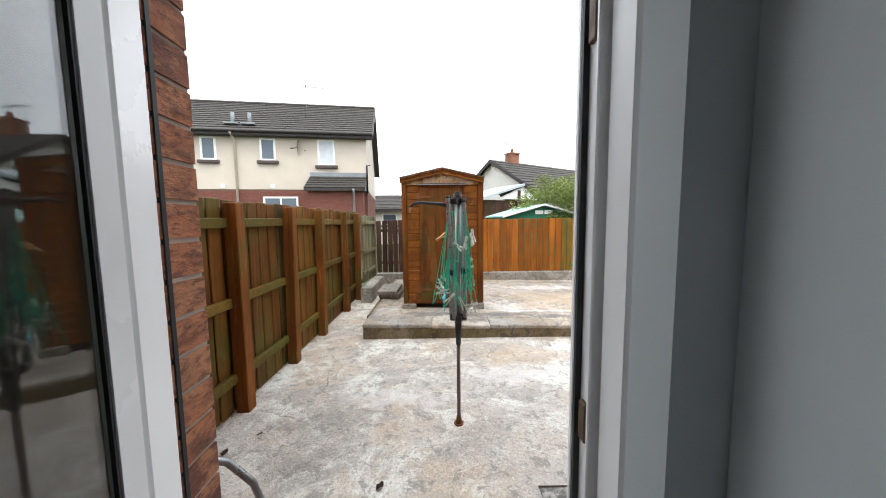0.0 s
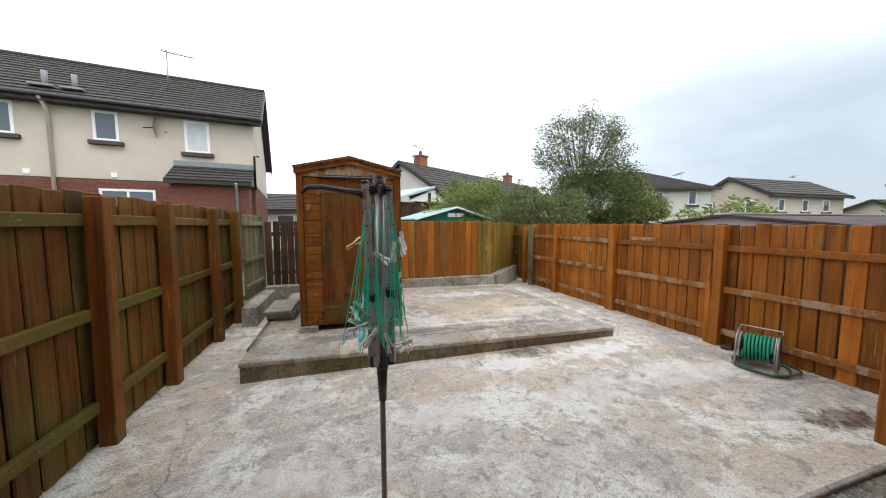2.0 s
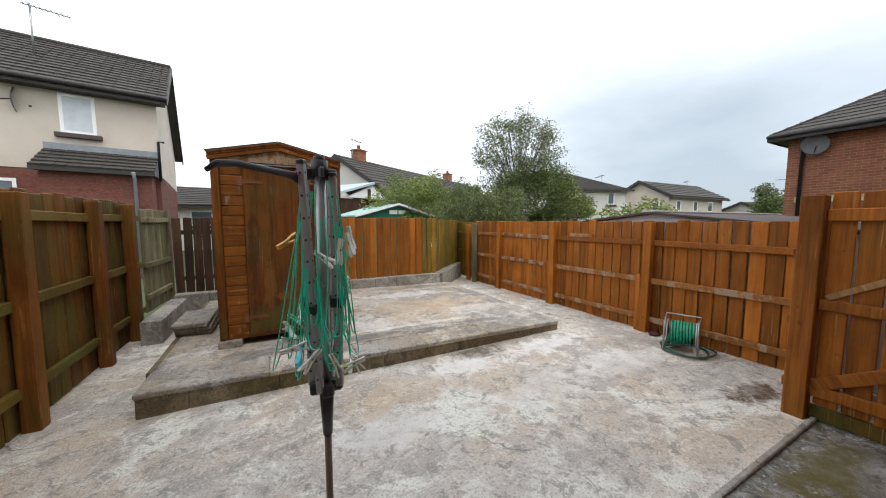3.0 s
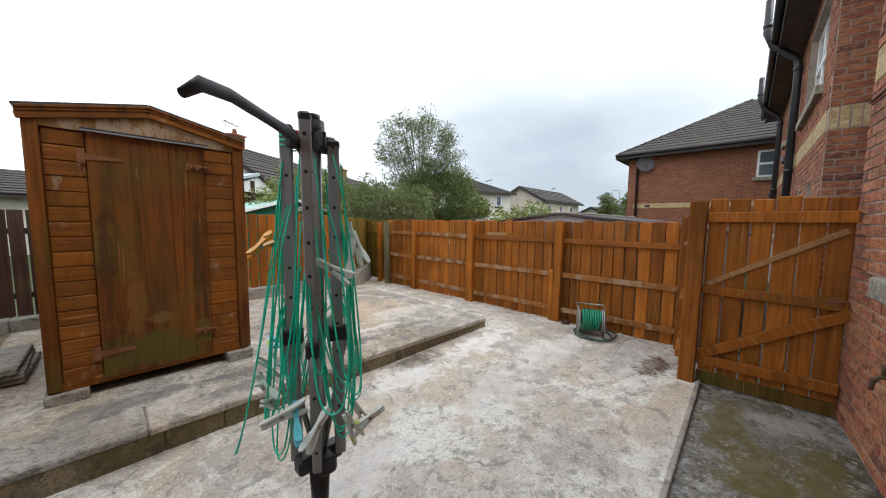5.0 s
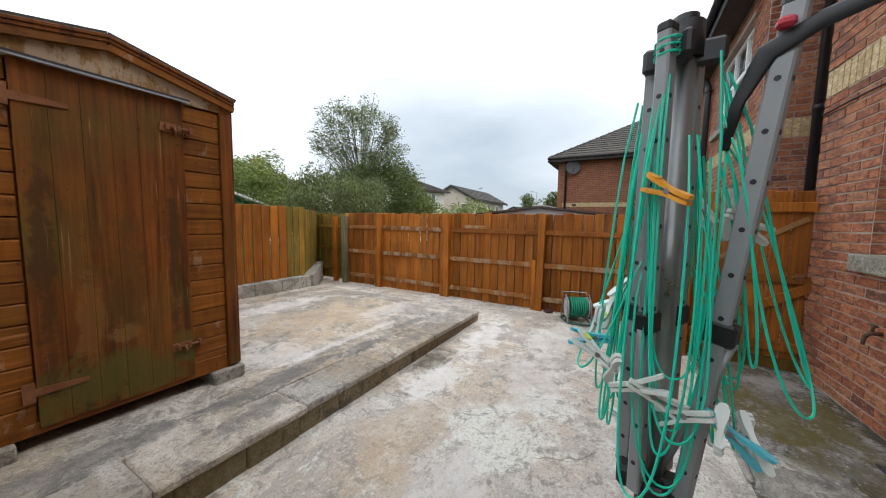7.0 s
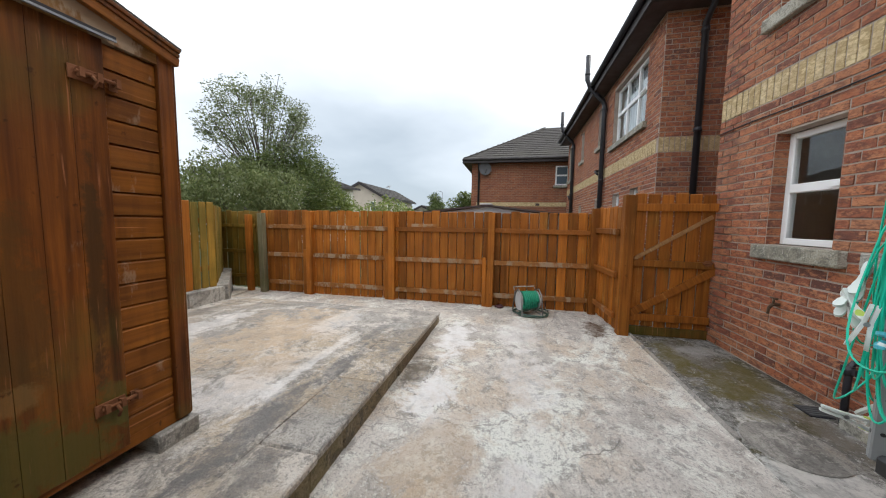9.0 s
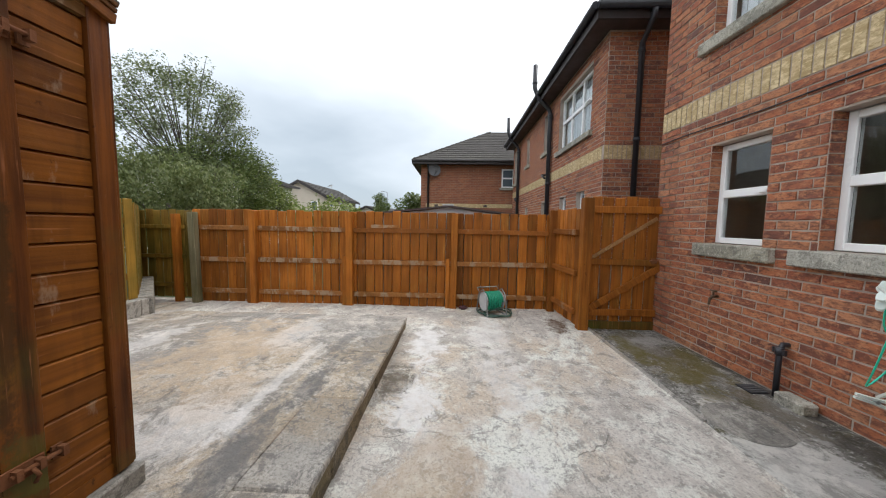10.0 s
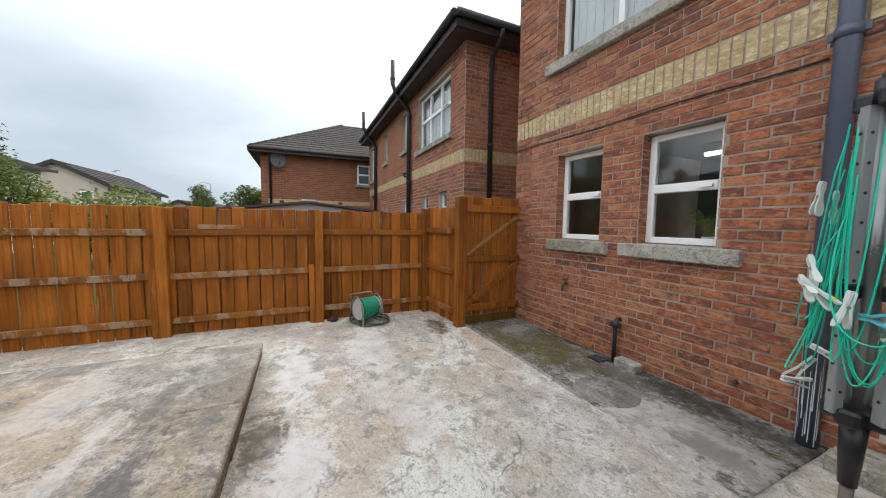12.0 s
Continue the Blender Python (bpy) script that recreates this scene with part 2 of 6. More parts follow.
def leaf_material(name, a, b, pale):
    m = Mat(name, 0.55)
    c = m.ramp(m.island(), (0.0, a), (0.6, b), (1.0, pale))
    c = m.mix(m.ramp(m.noise(1.4, 3), (0.4, 0.0), (0.7, 0.6)), c, tuple(v * 0.55 for v in a))
    m.b.inputs["Subsurface Weight"].default_value = 0.0
    tr = m.n.new("ShaderNodeBsdfTranslucent")
    mx = m.n.new("ShaderNodeMixShader")
    mx.inputs[0].default_value = 0.35
    m.l.new(c, tr.inputs["Color"])
    m.l.new(m.b.outputs[0], mx.inputs[1])
    m.l.new(tr.outputs[0], mx.inputs[2])
    m.l.new(mx.outputs[0], m.n["Material Output"].inputs["Surface"])
    return m.done(c)


M_FENCE = stained_wood("fence_wood", (0.445, 0.153, 0.019), (0.26, 0.077, 0.010), 0.22, pale=0.06, vary=0.36)
M_FENCE_RAIL = stained_wood("fence_rail_wood", (0.36, 0.155, 0.045), (0.24, 0.09, 0.02), 0.14, along=1, pale=0.20, stain=0.1)
M_FENCE_TOP = stained_wood("fence_top_rail_wood", (0.36, 0.125, 0.022), (0.23, 0.072, 0.012), 0.14, along=1, pale=0.10, stain=0.15)
M_RAIL_X = stained_wood("fence_rail_wood_x", (0.31, 0.11, 0.02), (0.20, 0.06, 0.010), 0.2, along=0, pale=0.12, stain=0.1)
M_FENCE_OLD = stained_wood("mossy_fence_wood", (0.215, 0.080, 0.012), (0.095, 0.036, 0.007), 0.60, pale=0.05, vary=0.4)
M_POST_OLD = stained_wood("mossy_post_wood", (0.27, 0.092, 0.014), (0.14, 0.046, 0.008), 0.45, pale=0.06)
M_RAIL_OLD = stained_wood("mossy_rail_wood", (0.185, 0.108, 0.02), (0.11, 0.06, 0.011), 0.7, along=1, pale=0.05, stain=0.15)
M_FENCE_BACK = stained_wood("bright_fence_wood", (0.40, 0.135, 0.014), (0.28, 0.085, 0.009), 0.06, pale=0.02, stain=0.3)
M_FENCE_DARK = stained_wood("dark_brown_wood", (0.085, 0.042, 0.030), (0.044, 0.022, 0.016), 0.3, pale=0.03)
M_GREENWOOD = stained_wood("green_tinged_wood", (0.31, 0.175, 0.028), (0.20, 0.11, 0.016), 0.62, pale=0.03)
M_GREYWOOD = stained_wood("grey_green_wood", (0.26, 0.23, 0.14), (0.16, 0.14, 0.08), 0.4, pale=0.08)
M_BARE = stained_wood("bare_wood", (0.36, 0.20, 0.085), (0.26, 0.13, 0.05), 0.1, pale=0.1, stain=0.2)
M_SHED = stained_wood("shed_wood", (0.26, 0.088, 0.010), (0.145, 0.045, 0.006), 0.16, along=0, pale=0.10, rough=0.5, stain=0.35, vary=0.16)
M_SHED_V = stained_wood("shed_door_wood", (0.215, 0.066, 0.009), (0.100, 0.029, 0.005), 0.40, pale=0.05, rough=0.45, stain=0.95, vary=0.10, whole=True, stains=(
    (0.02, 0.42, 0.42, 0.16, (0.085, 0.070, 0.014), 0.85), (-0.24, 1.05, 0.05, 0.55, (0.055, 0.022, 0.006), 0.8), (0.27, 1.05, 0.035, 0.55, (0.05, 0.024, 0.007), 0.8),
    (0.05, 0.95, 0.09, 0.35, (0.07, 0.035, 0.008), 0.6), (0.03, 0.66, 0.07, 0.05, (0.30, 0.18, 0.06), 0.3), (0.30, 0.50, 0.06, 0.12, (0.10, 0.088, 0.018), 0.5), (-0.10, 0.75, 0.05, 0.25, (0.32, 0.18, 0.05), 0.2)))
M_GABLE = stained_wood("bare_gable_wood", (0.30, 0.16, 0.055), (0.20, 0.095, 0.03), 0.2, along=0, pale=0.2, stain=0.3, vary=0.05)
M_FELT = plain("roof_felt", (0.055, 0.05, 0.042), 0.95, 0, 0.5, 4, 0.5)
M_BRICK = brick_material("red_brick")
M_BRICK_I = brick_material("red_brick_run", island=True)
M_BUFF = brick_material("buff_brick", buff=True)
M_BUFF_I = brick_material("buff_brick_run", island=True, buff=True)
M_BRICK_DEEP = brick_material("deep_red_brick", island=True, deep=True)
M_MORTAR_DEEP = plain("red_brown_mortar", (0.17, 0.085, 0.062), 0.95, 0, 0.4, 5, 0.4)
M_MORTAR = plain("mortar", (0.45, 0.375, 0.315), 0.95, 0, 0.7, 2.2, 0.5)
GRAVEL = (0.145, 0.14, 0.135)
CHALK, DAMP, RUSTY = (0.80, 0.775, 0.75), (0.15, 0.125, 0.095), (0.11, 0.06, 0.03)
SAND, OLIVE, SOOT, GRIT = (0.50, 0.375, 0.25), (0.115, 0.092, 0.018), (0.045, 0.04, 0.033), (0.42, 0.41, 0.39)
M_YARD = yard_concrete("yard_concrete", (0.66, 0.610, 0.550), (0.60, 0.49, 0.375), (0.45, 0.41, 0.365), cracks=True, stains=(
    (1.55, 3.60, 0.45, 0.22, CHALK, 0.9), (2.75, 3.62, 0.6, 0.20, CHALK, 0.95), (0.63, 2.97, 0.40, 0.22, CHALK, 0.6), (-0.32, 2.56, 0.45, 0.16, CHALK, 0.55),
    (1.95, 2.9, 0.6, 0.25, CHALK, 0.5), (3.2, 2.9, 0.6, 0.3, CHALK, 0.5), (1.93, 3.80, 0.28, 0.14, DAMP, 0.95), (3.50, 2.00, 0.32, 0.17, RUSTY, 1.0), (0.9, 3.4, 0.5, 0.3, SAND, 0.6), (-0.9, 2.1, 0.35, 0.5, DAMP, 0.35)))
M_PLAT = yard_concrete("platform_concrete", (0.47, 0.43, 0.38), (0.46, 0.365, 0.255), (0.29, 0.27, 0.245), stains=(
    (2.2, 5.3, 0.8, 0.55, SAND, 0.75), (1.35, 4.85, 0.45, 0.25, SAND, 0.6), (1.0, 4.80, 0.3, 0.35, CHALK, 0.5), (2.6, 4.9, 0.5, 0.2, CHALK, 0.45), (1.9, 6.2, 0.7, 0.2, CHALK, 0.5), (2.3, 6.7, 0.9, 0.16, DAMP, 0.5),
    (0.75, 4.35, 0.55, 0.11, GRAVEL, 0.9), (1.55, 4.29, 0.5, 0.10, GRAVEL, 0.9), (2.3, 4.35, 0.45, 0.08, GRAVEL, 0.7), (-0.2, 4.37, 0.5, 0.12, GRAVEL, 0.8), (1.5, 4.55, 0.9, 0.05, CHALK, 0.5), (1.05, 4.15, 0.3, 0.12, SAND, 0.6), (0.3, 4.1, 0.3, 0.10, GRAVEL, 0.7), (2.0, 4.05, 0.25, 0.08, GRAVEL, 0.6)))
M_APRON = yard_concrete("mossy_concrete", (0.27, 0.262, 0.24), (0.21, 0.19, 0.15), (0.135, 0.13, 0.12), moss=0.95, wet=0.4, stains=(
    (1.0, 1.42, 0.85, 0.28, (0.60, 0.575, 0.53), 1.0), (0.8, 1.20, 0.4, 0.12, GRIT, 0.8), (2.95, 1.42, 0.35, 0.14, GRIT, 0.5), (2.2, 0.80, 1.2, 0.10, SOOT, 0.85), (1.05, 0.90, 0.5, 0.16, SOOT, 0.9), (2.75, 1.25, 0.8, 0.30, DAMP, 0.6), (1.75, 1.05, 0.35, 0.12, DAMP, 0.8),
    (2.25, 1.30, 0.42, 0.20, OLIVE, 1.0), (2.80, 1.46, 0.42, 0.13, OLIVE, 0.95), (2.45, 1.00, 0.50, 0.12, OLIVE, 0.9), (3.0, 1.15, 0.2, 0.2, GRIT, 0.6), (0.8, 1.4, 0.3, 0.14, SOOT, 0.6)))
M_BLOCK = yard_concrete("concrete_block", (0.34, 0.32, 0.285), (0.31, 0.265, 0.20), (0.20, 0.19, 0.172))
M_EDGE = yard_concrete("worn_edge_slab", (0.38, 0.355, 0.32), (0.37, 0.30, 0.22), (0.24, 0.23, 0.215))
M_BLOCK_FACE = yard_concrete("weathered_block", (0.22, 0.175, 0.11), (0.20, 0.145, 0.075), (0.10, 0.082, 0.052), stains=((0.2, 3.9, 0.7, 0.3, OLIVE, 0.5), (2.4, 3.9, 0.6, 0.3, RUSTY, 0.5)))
M_SILL = yard_concrete("sill_concrete", (0.42, 0.40, 0.345), (0.36, 0.33, 0.25), (0.24, 0.23, 0.19))
M_PVC = plain("white_upvc", (0.86, 0.86, 0.86), 0.35, 0, 0.02, 3, 0.0)
M_SEAL = plain("black_rubber", (0.012, 0.012, 0.014), 0.6)
M_PLASTER = plain("painted_plaster", (0.66, 0.71, 0.73), 0.8, 0, 0.1, 2, 0.05)
M_BRASS = plain("tarnished_brass", (0.13, 0.085, 0.055), 0.6, 0.6, 0.5, 20, 0.3)
M_GLASS = glass_material("window_glass", (0.93, 0.96, 0.95))
M_PIPE = plain("black_pipe", (0.022, 0.022, 0.028), 0.38, 0, 0.2)
M_PIPE_BLUE = plain("blue_grey_pipe", (0.085, 0.10, 0.145), 0.42, 0, 0.15)
M_CREAM = plain("cream_render", (0.60, 0.525, 0.445), 0.9, 0, 0.18, 1.6, 0.4)
M_WHITE_RENDER = plain("white_render", (0.72, 0.70, 0.64), 0.9, 0, 0.15, 1.6, 0.3)
M_ROOF = roof_material("grey_brown_roof_tiles", (0.060, 0.052, 0.047))
M_FASCIA = plain("dark_fascia", (0.035, 0.028, 0.028), 0.6)
M_DARKBROWN = plain("dark_brown_sill", (0.075, 0.052, 0.048), 0.7)
M_LEAD = plain("lead_flashing", (0.26, 0.28, 0.30), 0.6, 0.1, 0.4)
M_GREY_STEEL = plain("grey_coated_steel", (0.29, 0.305, 0.31), 0.42, 0.1, 0.2, 8, 0.02)
M_POLE = plain("weathered_pole", (0.17, 0.135, 0.11), 0.6, 0.2, 0.5, 9, 0.2)
M_ALU = plain("grey_aluminium", (0.36, 0.37, 0.37), 0.36, 0.8, 0.25)
M_BLACKPL = plain("black_plastic", (0.016, 0.016, 0.018), 0.45)
M_RUST = plain("rust", (0.20, 0.075, 0.028), 0.9, 0.1, 0.6, 14, 0.5)
M_LINE = plain("green_line", (0.010, 0.60, 0.40), 0.4, 0, 0.1)
M_PEG_W = plain("clear_peg", (0.70, 0.74, 0.70), 0.35, 0, 0.05)
M_PEG_Y = plain("lime_peg", (0.55, 0.66, 0.12), 0.4, 0, 0.05)
M_PEG_B = plain("blue_peg", (0.10, 0.52, 0.62), 0.4, 0, 0.05)
M_PEG_O = plain("orange_peg", (0.75, 0.33, 0.03), 0.4, 0, 0.05)
M_RED = plain("red_plastic", (0.55, 0.03, 0.06), 0.4)
M_MAROON = plain("maroon_plastic", (0.06, 0.014, 0.018), 0.5)
M_HOSE = plain("green_hose", (0.012, 0.30, 0.17), 0.38, 0, 0.2)
M_HOSE_DK = plain("dark_green_hose", (0.045, 0.10, 0.075), 0.5, 0, 0.3)
M_GREENSHED = plain("green_paint", (0.010, 0.15, 0.085), 0.55)
M_GREENROOF = plain("pale_green_sheet", (0.32, 0.52, 0.47), 0.5)
M_BLUEROOF = plain("pale_blue_sheet", (0.46, 0.55, 0.58), 0.5)
M_GARAGE = plain("garage_sheet", (0.52, 0.52, 0.52), 0.7)
M_DISH = plain("dull_grey_dish", (0.10, 0.10, 0.105), 0.6)
M_GRASS = plain("rough_grass", (0.065, 0.085, 0.028), 0.95, 0, 0.5, 3, 0.6)
M_BARK = plain("bark", (0.095, 0.08, 0.068), 0.9, 0, 0.5, 9, 0.6)
M_LEAF_A = leaf_material("ash_leaves", (0.115, 0.145, 0.062), (0.20, 0.235, 0.11), (0.33, 0.36, 0.22))
M_LEAF_B = leaf_material("bush_leaves", (0.125, 0.172, 0.036), (0.228, 0.285, 0.068), (0.39, 0.43, 0.15))
M_LEAF_C = leaf_material("willow_leaves", (0.095, 0.125, 0.036), (0.170, 0.205, 0.068), (0.26, 0.29, 0.125))
M_LEAF_D = leaf_material("dark_bush_leaves", (0.070, 0.105, 0.026), (0.135, 0.178, 0.046), (0.23, 0.265, 0.085))
M_CURTAIN = plain("net_curtain", (0.62, 0.65, 0.68), 0.9)
# dark colour stands in for the unlit room behind the glass
M_ROOM_SHADE = plain("room_shade_colour", (0.13, 0.14, 0.15), 0.9)
M_SPLASH = plain("pale_paint_splash", (0.55, 0.58, 0.62), 0.7)
M_FLOORIN = plain("room_floor", (0.16, 0.12, 0.09), 0.5)
M_DARKGLASS = plain("reflecting_pane", (0.10, 0.13, 0.16), 0.06, 0.0, 0.05, 2, 0.0)
M_TUBE = Mat("lit_tube").m
M_TUBE.node_tree.nodes["Principled BSDF"].inputs["Emission Color"].default_value = (1.0, 0.93, 0.75, 1)
M_TUBE.node_tree.nodes["Principled BSDF"].inputs["Emission Strength"].default_value = 4.0


# ---- builders ----
def box(bm, x0, x1, y0, y1, z0, z1, m=None, bevel=0.0):
    vs = [bm.verts.new((x, y, z)) for z in (z0, z1) for x, y in ((x0, y0), (x1, y0), (x1, y1), (x0, y1))]
    fs = [bm.faces.new([vs[i] for i in f]) for f in ((3, 2, 1, 0), (4, 5, 6, 7), (0, 1, 5, 4), (1, 2, 6, 5), (2, 3, 7, 6), (3, 0, 4, 7))]
    if bevel:
        es = list({e for f in fs for e in f.edges})
        out = bmesh.ops.bevel(bm, geom=es, offset=bevel, segments=1, affect="EDGES")
        vs = list({v for f in out["faces"] for v in f.verts} | {v for v in vs if v.is_valid})
    if m is not None:
        bmesh.ops.transform(bm, matrix=m, verts=vs)
    return vs


def tube(bm, pts, r, sides=8, r_end=None, caps=True):
    """A tube along points; the radius may change towards the end."""
    pts = [Vector(p) for p in pts]
    rings, n = [], len(pts)
    for i, p in enumerate(pts):
        d = (pts[min(i + 1, n - 1)] - pts[max(i - 1, 0)]).normalized()
        a = d.orthogonal().normalized() if abs(d.z) > 0.98 else d.cross(Vector((0, 0, 1))).normalized()
        b = d.cross(a).normalized()
        if i and (a.dot(last) < 0):
            a, b = -a, -b
        last = a
        rr = r if r_end is None else r + (r_end - r) * i / max(1, n - 1)
        rings.append([bm.verts.new(p + (a * math.cos(t) + b * math.sin(t)) * rr) for t in (2 * math.pi * k / sides for k in range(sides))])
    for q, w in zip(rings, rings[1:]):
        for k in range(sides):
            f = bm.faces.new((q[k], q[(k + 1) % sides], w[(k + 1) % sides], w[k]))
            f.smooth = sides > 5
    if caps:
        bm.faces.new(rings[0][::-1])
        bm.faces.new(rings[-1])


def prism(bm, outline, depth, m=None):
    """An outline in x and z, pushed along y."""
    a = [bm.verts.new((x, 0, z)) for x, z in outline]
    b = [bm.verts.new((x, depth, z)) for x, z in outline]
    bm.faces.new(a)
    bm.faces.new(b[::-1])
    for i in range(len(a)):
        j = (i + 1) % len(a)
        bm.faces.new((a[j], a[i], b[i], b[j]))
    if m is not None:
        bmesh.ops.transform(bm, matrix=m, verts=a + b)
    return a + b


def finish(bm, name, material):
    bmesh.ops.recalc_face_normals(bm, faces=bm.faces)
    me = bpy.data.meshes.new(name)
    bm.to_mesh(me)
    bm.free()
    me.materials.append(material)
    return me


def part(name, bm, material, parent=None, label=""):
    ob = new(name, finish(bm, name, material))
    ob.parent = parent
    return tagged(ob, label) if label else ob


def piece(name, me, parent, x, y, z, rx=0, ry=0, rz=0, scale=None):
    """One of many alike pieces that share a mesh."""
    ob = new(name, me)
    ob.parent = parent
    ob.matrix_basis = pose(x, y, z, rx, ry, rz)
    if scale:
        ob.scale = scale
    return ob


def thing(name, label, category, group="", kind="", m=None):
    ob = new(name)
    ob.empty_display_size = 0.1
    if m is not None:
        ob.matrix_basis = m
    return tagged(ob, label, category, group, kind)


def block(name, dims, material, parent=None, label="", bevel=0.0):
    bm = bmesh.new()
    box(bm, *dims, bevel=bevel)
    return part(name, bm, material, parent, label)


def solid(name, dims, material, label, category, bevel=0.0, kind="", group=""):
    return tagged(block(name, dims, material, None, "", bevel), label, category, group, kind)


def mesh_from(name, verts, faces, material):
    me = bpy.data.meshes.new(name)
    me.from_pydata(verts, [], faces)
    me.materials.append(material)
    return me


def U(a, b):
    return random.uniform(a, b)


# ---- ground ----
def slab(name, rects, z, step, rough, material, label, skirt=0.12):
    """A poured slab of joined rectangles with an uneven top."""
    verts, faces, seen = [], [], {}

    def vert(x, y, zz):
        key = (round(x, 3), round(y, 3), zz)
        if key not in seen:
            seen[key] = len(verts)
            h = z + rough * (noise.noise((x * 1.1, y * 1.1, 3.0)) + 0.35 * noise.noise((x * 6, y * 6, 1.0))) if zz else z - skirt
            verts.append((x, y, h))
        return seen[key]

    for x0, x1, y0, y1 in rects:
        nx, ny = max(1, round((x1 - x0) / step)), max(1, round((y1 - y0) / step))
        xs = [x0 + (x1 - x0) * i / nx for i in range(nx + 1)]
        ys = [y0 + (y1 - y0) * i / ny for i in range(ny + 1)]
        for i in range(nx):
            for j in range(ny):
                faces.append((vert(xs[i], ys[j], 1), vert(xs[i + 1], ys[j], 1), vert(xs[i + 1], ys[j + 1], 1), vert(xs[i], ys[j + 1], 1)))
        for i in range(nx):
            for yy in (y0, y1):
                faces.append((vert(xs[i], yy, 1), vert(xs[i + 1], yy, 1), vert(xs[i + 1], yy, 0), vert(xs[i], yy, 0)))
        for j in range(ny):
            for xx in (x0, x1):
                faces.append((vert(xx, ys[j], 1), vert(xx, ys[j + 1], 1), vert(xx, ys[j + 1], 0), vert(xx, ys[j], 0)))
    me = mesh_from(name, verts, faces, material)
    for p in me.polygons:
        p.use_smooth = True
    return tagged(new(name, me), label, "pavement", kind="structure")


solid("ground", (-400, 400, -400, 400, -0.6, -0.13), M_GRASS, "rough grass and earth around the houses", "ground", kind="structure")
slab("pavement_yard", [(-1.66, 0.53, 0.62, 1.66), (-1.66, 4.40, 1.66, 7.6), (3.3, 4.40, 7.6, 8.5)], 0.0, 0.07, 0.010, M_YARD, "pale weathered concrete yard with ochre stains")
slab("pavement_apron", [(0.54, 3.39, 0.70, 1.652), (3.40, 9.0, -6.0, 1.9)], -0.006, 0.09, 0.010, M_APRON, "dark damp mossy concrete strip beside the brick wall")

for k, x in enumerate((1.50, 2.45)):
    solid("kerb_edging", (x + 0.003, x + 0.945, 1.640, 1.672, -0.03, 0.016 + 0.003 * k), M_EDGE, "thin worn concrete edging beside the mossy strip", "edging", 0.006, kind="structure")

# raised platform: infill slab, edge slabs, blockwork face
platform = tagged(slab("platform_infill", [(-0.97, 3.06, 4.225, 7.02)], 0.168, 0.07, 0.009, M_PLAT, "", 0.18), "raised concrete platform at the end of the yard", "platform")
for x0, x1 in ((-0.99, -0.12), (-0.12, 0.62), (0.62, 1.35), (1.35, 2.12), (2.12, 2.72), (2.72, 3.27)):
    block("edge_slab", (x0 + 0.0012, x1 - 0.0012, 3.90 + U(-0.008, 0.006), 4.27 + U(0.0, 0.06), 0.12, 0.168 + U(-0.002, 0.002)), M_EDGE if x0 in (-0.99, 0.62, 2.12) else M_PLAT, platform, bevel=0.009)
y = 4.28
while y < 6.9:
    w = min(U(0.42, 0.6), 7.0 - y)
    block("edge_slab", (3.065, 3.27 + U(-0.004, 0.004), y + 0.0008, y + w - 0.0008, 0.10, 0.170 + U(-0.004, 0.004)), M_PLAT, platform, bevel=0.008)
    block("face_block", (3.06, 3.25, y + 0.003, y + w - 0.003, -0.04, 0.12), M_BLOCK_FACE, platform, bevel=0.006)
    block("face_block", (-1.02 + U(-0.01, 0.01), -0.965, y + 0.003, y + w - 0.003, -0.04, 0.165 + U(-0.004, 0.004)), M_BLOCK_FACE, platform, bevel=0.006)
    y += w
x = -0.98
while x < 3.2:
    w = min(random.choice((0.31, 0.44, 0.62)), 3.26 - x)
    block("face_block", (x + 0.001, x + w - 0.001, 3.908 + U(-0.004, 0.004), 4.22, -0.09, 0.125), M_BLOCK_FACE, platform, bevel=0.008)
    x += w

platform.matrix_basis = pose(0.62, 0.02, 0.168, 0, 0.9, 0) @ pose(-0.62, 0, -0.168)

# low block wall under the back fence, returning along the old fence
low_wall = thing("low_wall", "low grey concrete block wall under the back fence", "low wall", kind="structure")
x = -1.42
while x < 3.05:
    w = min(0.44, 3.08 - x)
    block("block", (x + 0.003, x + w - 0.003, 7.02, 7.20, 0.0, 0.325), M_BLOCK, low_wall, bevel=0.008)
    x += w
for k in range(4):
    block("block", (0.003, 0.40, -0.10, 0.08, 0.0, 0.33 + 0.012 * k), M_BLOCK, low_wall, bevel=0.008).matrix_basis = pose(3.10 + 0.285 * k, 7.13 + 0.275 * k, 0, 0, 0, 44)
y = 5.72
while y < 6.98:
    w = min(0.44, 7.0 - y)
    block("block", (-1.45, -1.25, y + 0.004, y + w - 0.004, -0.03, 0.28), M_BLOCK, low_wall, bevel=0.01)
    y += w


# ---- fences ----
def board_mesh(name, w, t, h, material, chamfer=0.007):
    bm = bmesh.new()
    box(bm, -w / 2, w / 2, -t / 2, t / 2, 0, h, bevel=chamfer)
    return finish(bm, name, material)


def rail(parent, a, b, z, w, t, material):
    """A rail from a to b in plan, w high and t thick, drooping a little."""
    a, b = Vector((*a, z + U(-0.006, 0.006))), Vector((*b, z + U(-0.006, 0.006)))
    d = b - a
    bm = bmesh.new()
    box(bm, 0, d.length, -t / 2, t / 2, -w / 2, w / 2, bevel=0.005)
    ob = part("rail", bm, material, parent)
    ob.matrix_basis = Matrix.Translation(a) @ d.to_track_quat("X", "Z").to_matrix().to_4x4()
    return ob


